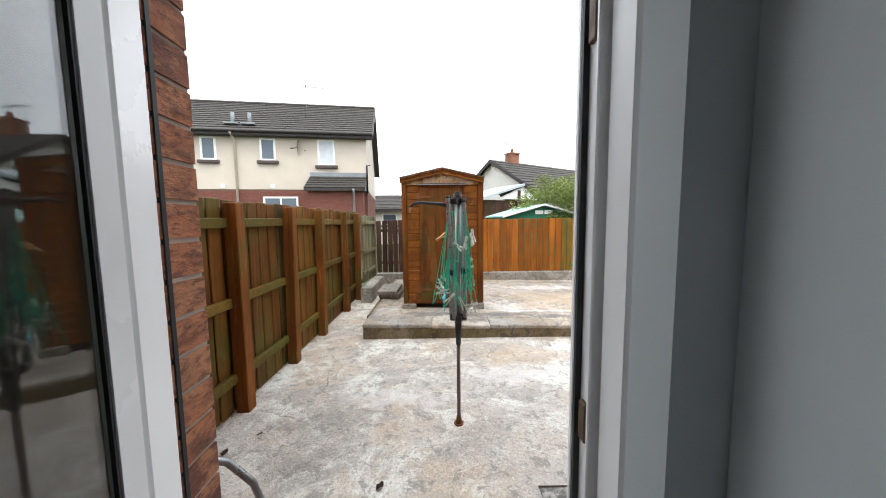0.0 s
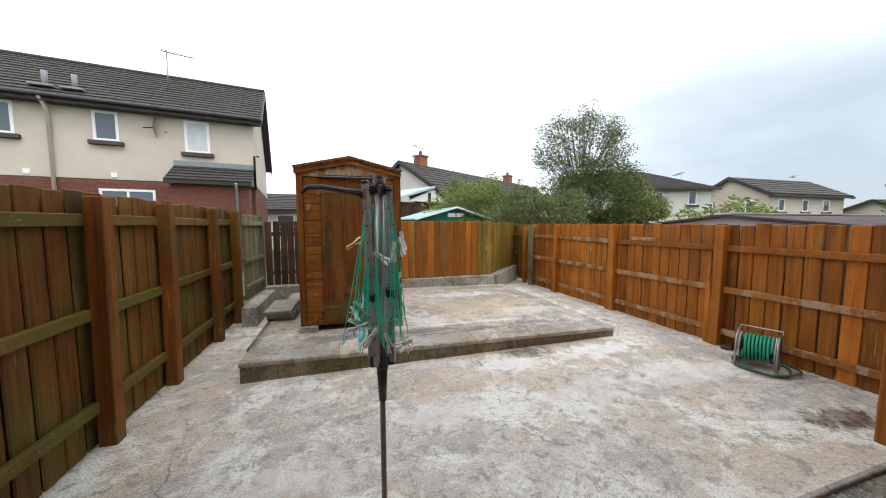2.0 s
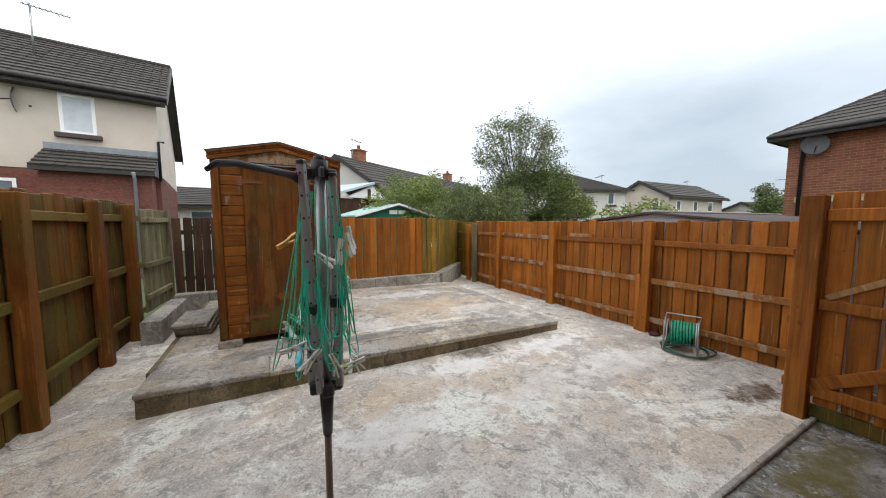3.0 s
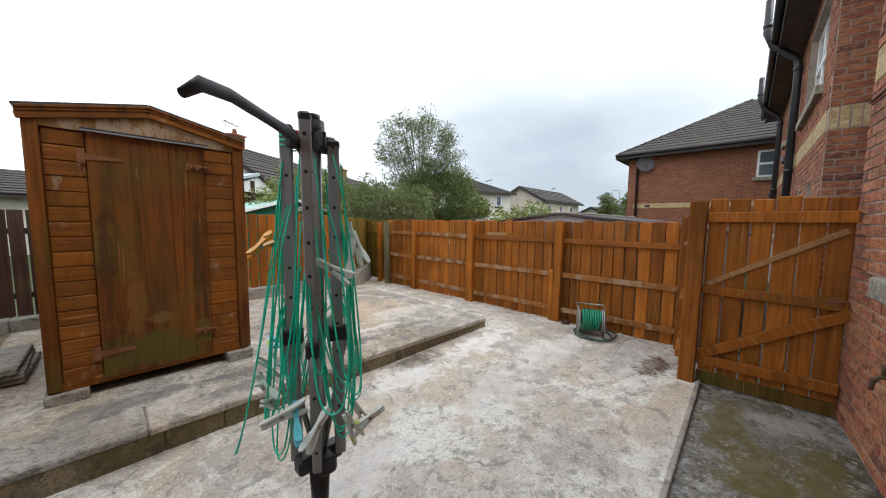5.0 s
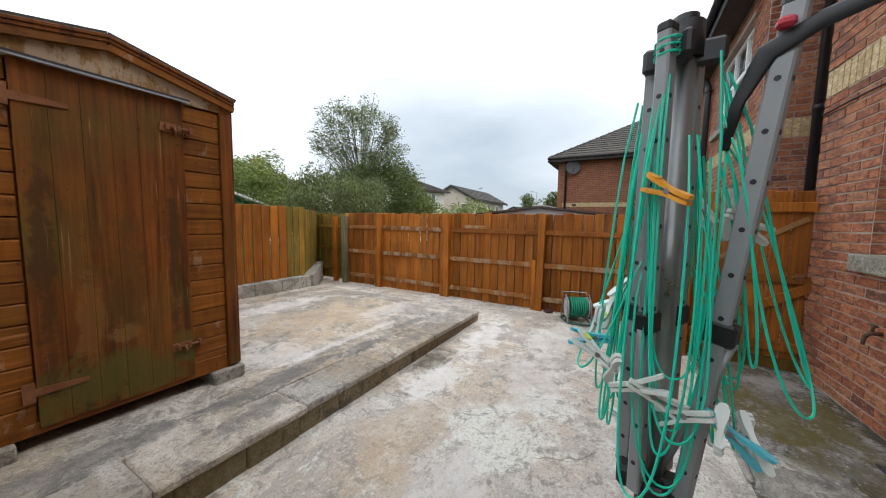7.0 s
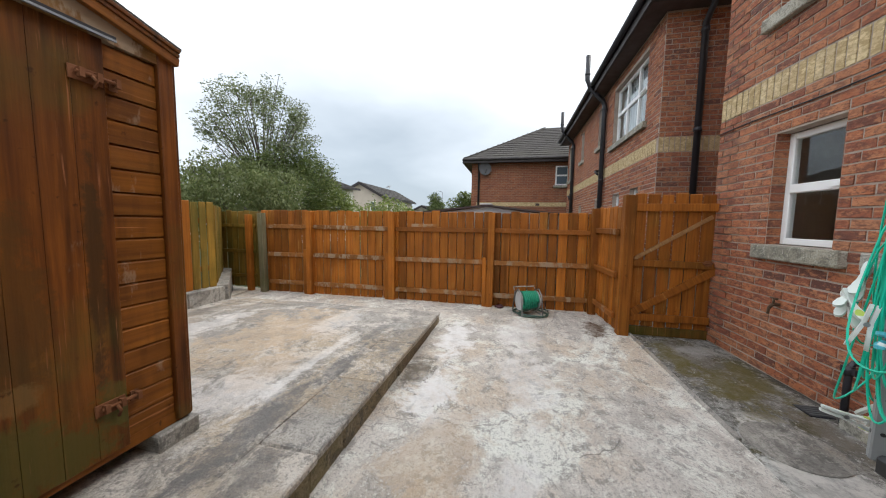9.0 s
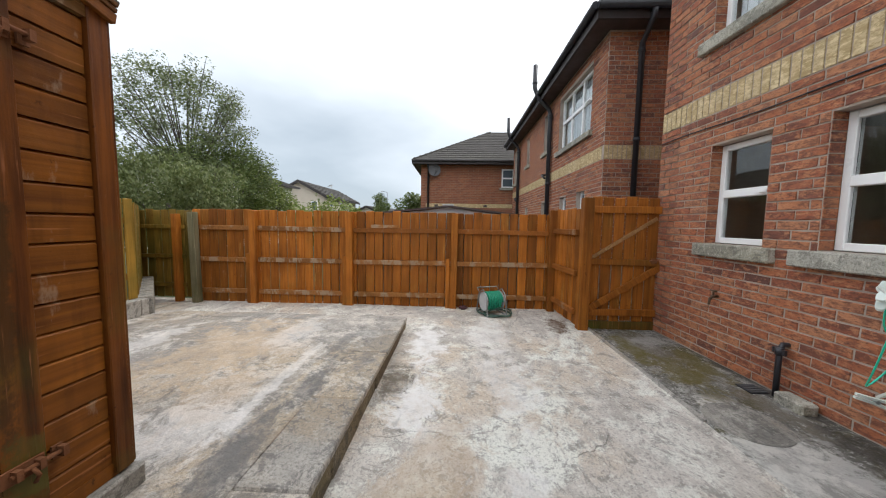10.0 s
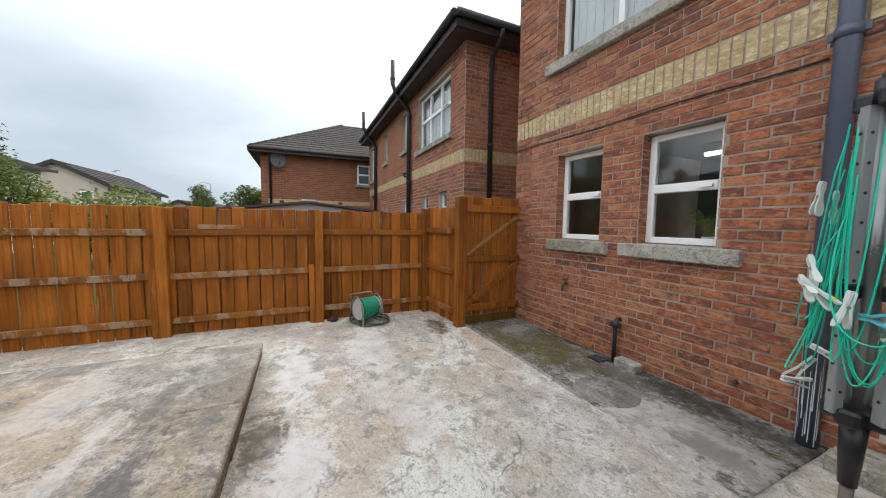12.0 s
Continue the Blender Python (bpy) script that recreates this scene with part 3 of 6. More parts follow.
def post(parent, x, y, z0, z1, s, material, rz=0, lean=0.6):
    bm = bmesh.new()
    box(bm, -s / 2, s / 2, -s / 2, s / 2, z0, z1, bevel=0.006)
    ob = part("post", bm, material, parent)
    ob.matrix_basis = pose(x, y, 0, U(-lean, lean), U(-lean, lean), rz)
    return ob


def boards(parent, a, b, z0, z1, w, gap, material, t=0.018, jitter=0.008, tilt=0.22):
    """Upright boards side by side from a to b in plan."""
    a, b = Vector(a), Vector(b)
    n = max(1, round((b - a).length / (w + gap)))
    pitch = (b - a).length / n
    me = [board_mesh("board", pitch - g, t, z1 - z0 + j, material) for j, g in ((-0.006, gap * 0.8), (0.0, gap), (0.008, gap * 0.6), (0.003, gap * 1.5))]
    ang = math.degrees(math.atan2(b.y - a.y, b.x - a.x))
    for i in range(n):
        p = a + (b - a) * ((i + 0.5) / n)
        piece("board", me[3] if random.random() < 0.22 else me[i % 3], parent, p.x + U(-1, 1) * 0.002, p.y + U(-1, 1) * 0.002, z0 + U(-jitter, jitter), 0, U(-tilt, tilt), ang)


# the old mossy fence along the boundary
left_fence = thing("fence", "old mossy brown wooden fence with three rails", "fence")
LEFT_POSTS = [2.45, 3.30, 4.13, 5.22, 6.0]
boards(left_fence, (-1.645, 0.7), (-1.63, 6.5), -0.008, 1.66, 0.139, 0.018, M_FENCE_OLD)
boards(left_fence, (-1.672, 0.78), (-1.657, 6.5), 0.0, 1.60, 0.139, 0.018, M_FENCE_OLD)
for y in LEFT_POSTS:
    post(left_fence, -1.555, y, -0.04, 1.63, 0.10, M_POST_OLD, lean=0.9)
for a, b in zip([0.68] + LEFT_POSTS, LEFT_POSTS + [6.5]):
    for z in (1.475, 0.875, 0.275):
        rail(left_fence, (-1.60, a + 0.045), (-1.60, b - 0.045), z, 0.075, 0.042, M_RAIL_OLD)
end_fence = thing("fence", "grey-green weathered fence panel beside the old fence", "fence")
boards(end_fence, (-1.60, 6.52), (-1.56, 7.5), 0.20, 1.60, 0.12, 0.01, M_GREYWOOD)
for z in (1.45, 0.85, 0.42):
    rail(end_fence, (-1.565, 6.52), (-1.53, 7.44), z, 0.07, 0.04, M_GREYWOOD)
post(end_fence, -1.55, 7.49, -0.1, 1.6, 0.09, M_GREYWOOD)

dark_fence = thing("fence", "dark brown picket fence with open gaps", "fence")
for k in range(14):
    piece("picket", board_mesh("picket", 0.116, 0.018, 1.34, M_FENCE_DARK) if k == 0 else bpy.data.meshes["picket"], dark_fence, -1.44 + 0.13 * k, 7.57, 0.16 + U(-0.012, 0.012), 0, U(-0.6, 0.6), 0)
for z in (1.25, 0.5):
    rail(dark_fence, (-1.5, 7.59), (0.3, 7.61), z, 0.07, 0.035, M_FENCE_DARK)

back_fence = thing("fence", "bright orange-brown boarded fence on a low block wall", "fence")
boards(back_fence, (2.70, 7.128), (3.05, 7.13), 0.33, 1.5, 0.127, 0.013, M_GREENWOOD, jitter=0.003, tilt=0.1)
boards(back_fence, (-0.2, 7.11), (2.70, 7.127), 0.33, 1.5, 0.127, 0.013, M_FENCE_BACK, jitter=0.003, tilt=0.1)
boards(back_fence, (3.06, 7.14), (4.28, 8.32), 0.36, 1.47, 0.125, 0.006, M_GREENWOOD, jitter=0.004, tilt=0.1)
for z in (1.25, 0.6):
    rail(back_fence, (-0.2, 7.145), (3.05, 7.165), z, 0.07, 0.04, M_FENCE_BACK)

# the orange fence on the other side
right_fence = thing("fence", "orange-brown wooden fence with worn rails and gaps", "fence")
RIGHT_POSTS = [3.36, 4.94, 6.43]
boards(right_fence, (4.29, 1.84), (4.27, 7.45), -0.008, 1.44, 0.129, 0.0095, M_FENCE, t=0.022)
boards(right_fence, (4.27, 7.45), (4.27, 8.32), 0.05, 1.42, 0.12, 0.008, M_GREENWOOD)
for y in RIGHT_POSTS:
    post(right_fence, 4.215, y, -0.05, 1.43, 0.10, M_FENCE)
    tagged(post(right_fence, 4.205, y + 0.082, -0.05, 0.77 + U(-0.02, 0.02), 0.062, M_FENCE), "short stub post beside the main post")
block("patch_board", (4.228, 4.255, 4.20, 4.62, 1.195, 1.245), M_FENCE_RAIL, right_fence, "short bare patch board above the rail", bevel=0.003)
for a, b in zip([1.84] + RIGHT_POSTS, RIGHT_POSTS + [7.45]):
    for z in (1.16, 0.67, 0.17):
        rail(right_fence, (4.255, a + 0.045), (4.245, b - 0.045), z, 0.07, 0.04, M_FENCE_TOP if z > 1 and a < 4.5 else M_FENCE_RAIL)
for z in (1.16, 0.70, 0.25):
    rail(right_fence, (4.24, 7.55), (4.24, 8.28), z, 0.06, 0.035, M_GREENWOOD)
post(right_fence, 4.20, 7.64, -0.05, 1.36, 0.09, M_FENCE)
tagged(post(right_fence, 4.17, 7.33, -0.05, 1.39, 0.10, M_GREYWOOD, lean=1.2), "grey-green concrete repair post")

# gate, its posts and the short return
return_fence = thing("fence", "short return of orange-brown fence beside the gate", "fence")
boards(return_fence, (3.44, 1.795), (4.30, 1.865), 0.03, 1.50, 0.12, 0.012, M_FENCE)
for z in (1.2, 0.69, 0.2):
    rail(return_fence, (3.44, 1.832), (4.15, 1.892), z, 0.07, 0.04, M_RAIL_X)
post(return_fence, 4.20, 1.90, -0.05, 1.50, 0.10, M_FENCE)
gate_post = thing("gate_post", "thick orange-brown square gate post", "gate post")
post(gate_post, 3.375, 1.75, -0.05, 1.62, 0.12, M_FENCE, lean=0.2)
gate = thing("gate", "closed orange-brown wooden gate with a diagonal brace", "gate")
boards(gate, (3.415, 0.865), (3.415, 1.685), 0.10, 1.63, 0.125, 0.0115, M_FENCE, tilt=0.1)
for z, h in ((1.485, 0.085), (0.845, 0.075), (0.22, 0.085)):
    rail(gate, (3.385, 0.865), (3.385, 1.685), z, h, 0.035, M_FENCE)
bm = bmesh.new()
box(bm, -0.52, 0.52, -0.017, 0.017, -0.04, 0.04, bevel=0.004)
part("brace", bm, M_FENCE, gate).matrix_basis = pose(3.384, 1.272, 0.515, 0, 0, 90) @ pose(0, 0, 0, 0, 33, 0)
bm = bmesh.new()
box(bm, -0.44, 0.46, -0.010, 0.010, -0.021, 0.021, bevel=0.004)
part("brace", bm, M_BARE, gate, "bare pale strip where a brace was").matrix_basis = pose(3.397, 1.272, 1.145, 0, 0, 90) @ pose(0, 0, 0, 0, 33, 0)
block("kickboard", (3.40, 3.43, 0.865, 1.685, 0.0, 0.10), M_FENCE_OLD, gate)
bm = bmesh.new()
tube(bm, [(3.36, 0.89, 0.87), (3.36, 0.98, 0.87)], 0.012)
box(bm, 3.352, 3.37, 0.90, 0.96, 0.84, 0.90)
part("latch", bm, M_RUST, gate, "rusty latch")

# ---- shed ----
shed = thing("shed", "orange-brown wooden garden shed with a closed door", "shed")
SX0, SX1, SY0, SY1, SZ = -0.545, 0.612, 4.665, 6.42, 0.258
SC = (SX0 + SX1) / 2
EAVE_Z, RIDGE_Z = 2.04, 2.17
DX0, DX1, DZ0, DZ1 = -0.29, 0.345, 0.29, 1.99
bm = bmesh.new()
for xx0, xx1, yy0, yy1 in ((SX0, SX0 + 0.03, SY0 + 0.03, SY1), (SX1 - 0.03, SX1, SY0 + 0.03, SY1), (SX0, SX1, SY1 - 0.03, SY1)):
    box(bm, xx0, xx1, yy0, yy1, SZ + 0.02, EAVE_Z)
box(bm, SX0, SX1, SY0 + 0.03, SY0 + 0.045, SZ + 0.02, EAVE_Z)
part("body", bm, M_SHED, shed)
# dark underside added to block light and blacken the gap below the shed
block("floor", (SX0 + 0.01, SX1 - 0.01, SY0 + 0.08, SY1 - 0.03, SZ + 0.02, SZ + 0.045), M_FENCE_DARK, shed)
block("floor_bearer", (SX0, SX1, SY0 + 0.01, SY0 + 0.07, SZ, SZ + 0.055), M_SHED, shed)
N = 17
for side0, side1 in ((SX0 + 0.07, DX0 - 0.006), (DX1 + 0.006, SX1 - 0.065)):
    for i in range(N):
        z0 = SZ + 0.05 + (DZ1 - SZ - 0.05) * i / N
        z1 = SZ + 0.05 + (DZ1 - SZ - 0.05) * (i + 1) / N
        bm = bmesh.new()
        prism(bm, [(0, z0), (side1 - side0, z0), (side1 - side0, z1), (0, z1)], 0.016)
        for v in bm.verts:
            if v.co.z > z1 - 0.001 and v.co.y < 0.001:
                v.co.z -= 0.014
            if v.co.y < 0.001 and v.co.z < z0 + 0.001:
                v.co.y += U(0, 0.002)
        part("plank", bm, M_SHED, shed).matrix_basis = pose(side0, SY0 + 0.012, 0)
for xx in (SX0 - 0.004, SX1 - 0.062):
    block("corner_trim", (xx, xx + 0.066, SY0 - 0.008, SY0 + 0.03, SZ + 0.012, EAVE_Z + 0.01), M_SHED_V, shed, bevel=0.004)
block("corner_trim", (SX1 - 0.001, SX1 + 0.02, SY0 + 0.0, SY0 + 0.06, SZ + 0.012, EAVE_Z), M_SHED_V, shed, bevel=0.004)
door = part("door", (lambda b: (box(b, DX0 + 0.01, DX1 - 0.01, SY0 + 0.016, SY0 + 0.028, DZ0 + 0.01, DZ1 - 0.01), b)[1])(bmesh.new()), M_SHED_V, shed)
n = 6
for i in range(n):
    a = DX0 + (DX1 - DX0) * i / n
    block("plank", (a + 0.0006, a + (DX1 - DX0) / n - 0.0006, SY0 - 0.004, SY0 + 0.015, DZ0, DZ1), M_SHED_V, door, bevel=0.0007)
for zz in (1.825, 0.47):
    bm = bmesh.new()
    prism(bm, [(DX0 - 0.045, zz - 0.045), (DX0 - 0.005, zz - 0.045), (DX0 - 0.005, zz - 0.02), (DX0 + 0.17, zz - 0.012), (DX0 + 0.17, zz + 0.008), (DX0 - 0.005, zz + 0.02), (DX0 - 0.005, zz + 0.05), (DX0 - 0.045, zz + 0.05)], 0.006, pose(0, SY0 - 0.011, 0))
    part("hinge", bm, M_RUST, door, "tee hinge painted over with rust")
for zz in (1.825, 0.50):
    bm = bmesh.new()
    box(bm, DX1 - 0.115, DX1 - 0.01, SY0 - 0.012, SY0 - 0.005, zz - 0.026, zz + 0.026, bevel=0.002)
    box(bm, DX1 + 0.015, DX1 + 0.045, SY0 - 0.002, SY0 + 0.006, zz - 0.024, zz + 0.02)
    tube(bm, [(DX1 - 0.10, SY0 - 0.022, zz + 0.004), (DX1 + 0.04, SY0 - 0.022, zz + 0.004)], 0.008)
    tube(bm, [(DX1 - 0.05, SY0 - 0.022, zz + 0.004), (DX1 - 0.05, SY0 - 0.045, zz - 0.02), (DX1 - 0.05, SY0 - 0.03, zz - 0.045)], 0.006)
    for q in (-0.085, -0.03, 0.03):
        box(bm, DX1 + q - 0.008, DX1 + q + 0.008, SY0 - 0.034, SY0 - 0.008, zz - 0.014, zz + 0.02)
    part("bolt", bm, M_RUST, door, "rusty sliding bolt")
block("drip_bar", (DX0 - 0.02, DX1 + 0.03, SY0 - 0.034, SY0 - 0.006, DZ1 + 0.008, DZ1 + 0.020), M_PIPE, shed, "black drip bar above the door")
# pale strip added as a painted highlight along the bar's lower edge
block("drip_edge", (DX0 - 0.02, DX1 + 0.03, SY0 - 0.037, SY0 - 0.030, DZ1 - 0.001, DZ1 + 0.0075), M_LEAD, shed, "pale strip standing in for the highlight under the drip bar")
bm = bmesh.new()
prism(bm, [(SX0, DZ1), (SX1, DZ1), (SX1, EAVE_Z), (SC, RIDGE_Z), (SX0, EAVE_Z)], 0.03, pose(0, SY0, 0))
part("gable", bm, M_GABLE, shed, "bare faded gable panel")
for s in (-1, 1):
    run = (SX1 - SX0) / 2 + 0.022
    ang = math.degrees(math.atan2(RIDGE_Z - EAVE_Z, run - 0.022))
    for j, (zo, hh, yy, mm) in enumerate(((-0.006, 0.040, SY0 - 0.028, M_SHED), (0.024, 0.019, SY0 - 0.034, M_SHED_V), (0.043, 0.018, SY0 - 0.04, M_SHED_V))):
        bm = bmesh.new()
        box(bm, 0, run / math.cos(radians(ang)), 0, 0.024, -hh / 2, hh / 2, bevel=0.003)
        part("bargeboard", bm, mm, shed).matrix_basis = pose(SC, yy, RIDGE_Z + zo, 0, ang if s > 0 else 180 - ang, 0)
    bm = bmesh.new()
    box(bm, 0, run / math.cos(radians(ang)) + 0.01, 0, SY1 - SY0 + 0.08, 0.0, 0.014)
    if s < 0:
        bmesh.ops.transform(bm, matrix=Matrix.Diagonal((-1, 1, 1, 1)), verts=bm.verts)
    part("roof", bm, M_FELT, shed, "black roofing felt").matrix_basis = pose(SC, SY0 - 0.03, RIDGE_Z + 0.053, 0, ang * s, 0)
for bx, by in ((SX0 - 0.02, SY0 - 0.03), (SX1 - 0.17, SY0 - 0.03), (SX0 - 0.02, SY1 - 0.3), (SX1 - 0.17, SY1 - 0.3)):
    solid("concrete_block", (bx, bx + 0.2, by, by + 0.36, 0.165, SZ - 0.001), M_BLOCK, "grey concrete block under the shed corner", "block", 0.008, group="blocks under the shed")

# slabs stacked beside the shed
for i, (dx, dy, rz, z0) in enumerate(((0.03, 0.05, -2, 0.202), (0.015, 0.02, 1, 0.246), (0.0, 0.0, -1, 0.290))):
    bm = bmesh.new()
    box(bm, -0.165, 0.165, -0.34, 0.34, 0, 0.043, bevel=0.007)
    ob = tagged(part("paving_slab", bm, M_BLOCK), "grey paving slab stacked beside the shed", "slab", "stacked slabs")
    ob.matrix_basis = pose(-0.88 + dx, 5.52 + dy, z0, 0, 0, rz)


# ---- brick walls ----
def wall_shell(bm, length, thick, height, holes, m):
    """A wall along x from 0, thick towards +y, with rectangular openings (x0, x1, z0, z1)."""
    xs = sorted({0, length, *[v for h in holes for v in h[:2]]})
    for a, b in zip(xs, xs[1:]):
        z = -0.3
        for h in sorted([h for h in holes if h[0] <= a and h[1] >= b], key=lambda h: h[2]):
            if h[2] > z:
                box(bm, a, b, 0, thick, z, h[2], m)
            z = h[3]
        if z < height:
            box(bm, a, b, 0, thick, z, height, m)


def wall_panels(length, thick, height, holes, m, material, parent):
    """The same wall as separate upright panels round its openings."""
    xs = sorted({0, length, *[v for h in holes for v in h[:2]]})
    for a, b in zip(xs, xs[1:]):
        z = -0.3
        for lo, hi in [h[2:] for h in sorted(holes, key=lambda h: h[2]) if h[0] <= a and h[1] >= b] + [(height, height)]:
            if lo > z:
                bm = bmesh.new()
                box(bm, a, b, 0, thick, z, lo, m)
                part("wall_panel", bm, material, parent)
            z = hi


def brick_cells(length, z0, z1, holes, course=0.075, bw=0.225, joint=0.011):
    """Stretcher bond cells (x0, x1, z0, z1) that keep clear of the openings."""
    out, r = [], 0
    z = z0
    while z + course <= z1 + 0.001:
        x = (-bw / 2 if r % 2 else 0.0) - 0.035 * abs(math.sin(r * 1.9))
        while x < length:
            spans = [(max(x, 0), min(x + bw, length))]
            for h in holes:
                if z + course > h[2] + 0.01 and z < h[3] - 0.01:
                    cut = []
                    for a, b in spans:
                        if b <= h[0] or a >= h[1]:
                            cut.append((a, b))
                        else:
                            cut += [(a, h[0]), (h[1], b)]
                    spans = [(a, b) for a, b in cut]
            out += [(a + joint / 2, b - joint / 2, z + joint / 2, z + course - joint / 2) for a, b in spans if b - a > 0.035]
            x += bw
        z += course
        r += 1
    return out


def brick_run(name, cells, m, material, parent, proud=0.006, deep=0.02):
    """Many bricks joined in one mesh."""
    verts, faces = [], []
    for a, b, c, d in cells:
        k = len(verts)
        o = -proud + U(-0.0025, 0.0025)
        for y, s in ((deep, 0.0), (o, 0.002)):
            for x, z in ((a + s, c + s), (b - s, c + s), (b - s, d - s), (a + s, d - s)):
                verts.append(tuple(m @ Vector((x, y, z))))
        faces += [(k + 4, k + 5, k + 6, k + 7), (k, k + 1, k + 5, k + 4), (k + 1, k + 2, k + 6, k + 5), (k + 2, k + 3, k + 7, k + 6), (k + 3, k, k + 4, k + 7)]
    ob = new(name, mesh_from(name, verts, faces, material))
    ob.parent = parent
    return tagged(ob, kind="stuff")


def upvc_window(name, w, h, m, transom=0.5, mullions=(), label="white plastic window", curtain=False, openers=True, dark=False):
    """A window in the plane y = 0, facing -y, from its lower left corner."""
    win = thing(name, label, "window", kind="structure", m=m)
    f = 0.055
    bm = bmesh.new()
    box(bm, 0, f, 0, 0.06, 0, h, bevel=0.006)
    box(bm, w - f, w, 0, 0.06, 0, h, bevel=0.006)
    box(bm, f - 0.002, w - f + 0.002, 0.001, 0.059, 0, f, bevel=0.006)
    box(bm, f - 0.002, w - f + 0.002, 0.001, 0.059, h - f, h, bevel=0.006)
    if transom:
        box(bm, f - 0.002, w - f + 0.002, -0.006, 0.058, h * transom - 0.035, h * transom + 0.04, bevel=0.006)
    for q in mullions:
        box(bm, w * q - 0.03, w * q + 0.03, -0.002, 0.058, f - 0.002, h - f + 0.002, bevel=0.005)
    part("window_frame", bm, M_PVC, win)
    xs = [f] + [w * q for q in mullions] + [w - f]
    zs = [f] + ([h * transom] if transom else []) + [h - f]
    for a, b in zip(xs, xs[1:]):
        for c, d in zip(zs, zs[1:]):
            pane = block("pane", (a, b, 0.026, 0.032, c, d), M_DARKGLASS if dark else M_GLASS, win)
            pane.visible_shadow = False
    if transom and openers:
        block("vent_handle", (w * 0.72, w * 0.86, -0.03, -0.005, h * transom - 0.012, h * transom + 0.012), M_PVC, win)
    if curtain:
        bm = bmesh.new()
        for i in range(24):
            xx = f + (w - 2 * f) * i / 24
            box(bm, xx, xx + (w - 2 * f) / 24, 0.10 + 0.008 * (i % 2), 0.105 + 0.008 * (i % 2), f, h - f)
        part("curtain", bm, M_CURTAIN, win)
    return win


# the house that the walk leaves: its outer face is at y = 0.85, seen from +y
OX, OY = 3.49, 0.853
WALL = pose(OX, OY, 0, 0, 0, 182.4)  # local x runs from the corner back along the wall
W1, W2, UP, DOOR = (0.745, 1.335, 1.13, 2.09), (1.73, 2.325, 1.135, 2.09), (0.66, 2.10, 3.15, 4.3), (3.16, 4.005, 0.02, 2.13)
HOLES = [W1, W2, UP, DOOR]
own_wall = thing("wall_house", "red brick house wall with a band of buff bricks", "wall", kind="structure")
bm = bmesh.new()
wall_shell(bm, 6.4, 0.11, 5.2, HOLES, WALL)
part("mortar_wall", bm, M_MORTAR, own_wall)
BAND = (2.40, 2.62)
lower = brick_cells(6.4, 0.0, 2.40, HOLES)
upper = brick_cells(6.4, 2.625, 5.2, HOLES)
near = [c for c in lower if 0.0 < c[0] < 3.0 and 0.0 < c[2] < 2.2]
near.sort(key=lambda c: abs(c[0] - 1.7) + abs(c[2] - 1.0))
near = near[:290]
near_set = set(near)
rest = [c for c in lower if c not in near_set] + upper
brick_run("brickwork", rest, WALL, M_BRICK_I, own_wall)
soldiers = [(i * 0.075 + 0.005, i * 0.075 + 0.070, BAND[0] + 0.006, BAND[1] - 0.002) for i in range(85)]
brick_run("buff_soldier_course", soldiers, WALL, M_BUFF_I, own_wall)
SIDE = pose(OX, OY, 0, 0, 0, 92.4) @ Matrix.Diagonal((-1, 1, 1, 1))
bm = bmesh.new()
box(bm, 0, 6.0, 0.0, 0.3, -0.3, 5.2, SIDE)
part("mortar_wall", bm, M_MORTAR, own_wall)
brick_run("brickwork", [c for c in brick_cells(6.0, 0.0, 5.2, [])], SIDE, M_BRICK_I, own_wall)
# brick linings of the openings
lining = bmesh.new()
for h in HOLES:
    zz = h[2]
    while zz < h[3] - 0.05:
        for e, s in ((h[0], 1), (h[1], -1)):
            if h is DOOR and s == -1 or h is not DOOR or s == 1:
                a, b = (e - 0.02, e + 0.005) if s > 0 else (e - 0.005, e + 0.02)
                box(lining, a, b, 0.001, 0.105 + U(-0.002, 0.002), zz + 0.005, zz + 0.070, WALL)
        zz += 0.075
part("brick_reveal", lining, M_BRICK_I, own_wall)
for nm, h in (("window_1", W1), ("window_2", W2), ("window_3", UP)):
    w = h[1] - h[0] - 0.012
    upvc_window(nm, w, h[3] - h[2] - 0.012, WALL @ pose(h[0] + 0.006, 0.10, h[2] + 0.006), 0.5 if nm != "window_3" else 0.0, (0.5,) if nm == "window_3" else (),
                "white plastic window in a brick wall, vent above" if nm != "window_3" else "upstairs white plastic window with pale curtains", curtain=nm == "window_3")
    bm = bmesh.new()
    ends = {"window_1": (0.67, 1.45), "window_2": (1.585, 2.485)}.get(nm, (h[0] - 0.13, h[1] + 0.13))
    box(bm, *ends, -0.07 if nm != "window_3" else -0.06, 0.099, h[2] - 0.125, h[2] - 0.002, WALL, bevel=0.01)
    ob = part("window_sill", bm, M_SILL, own_wall, "weathered concrete sill with lichen")
bm = bmesh.new()
tube(bm, [WALL @ Vector((xx, -0.014, 2.275 + 0.008 * math.sin(xx * 4))) for xx in [i * 0.2 for i in range(15)]], 0.006, 6)
tagged(part("cable", bm, M_PIPE), "thin dark cable clipped along the brick wall", "cable")

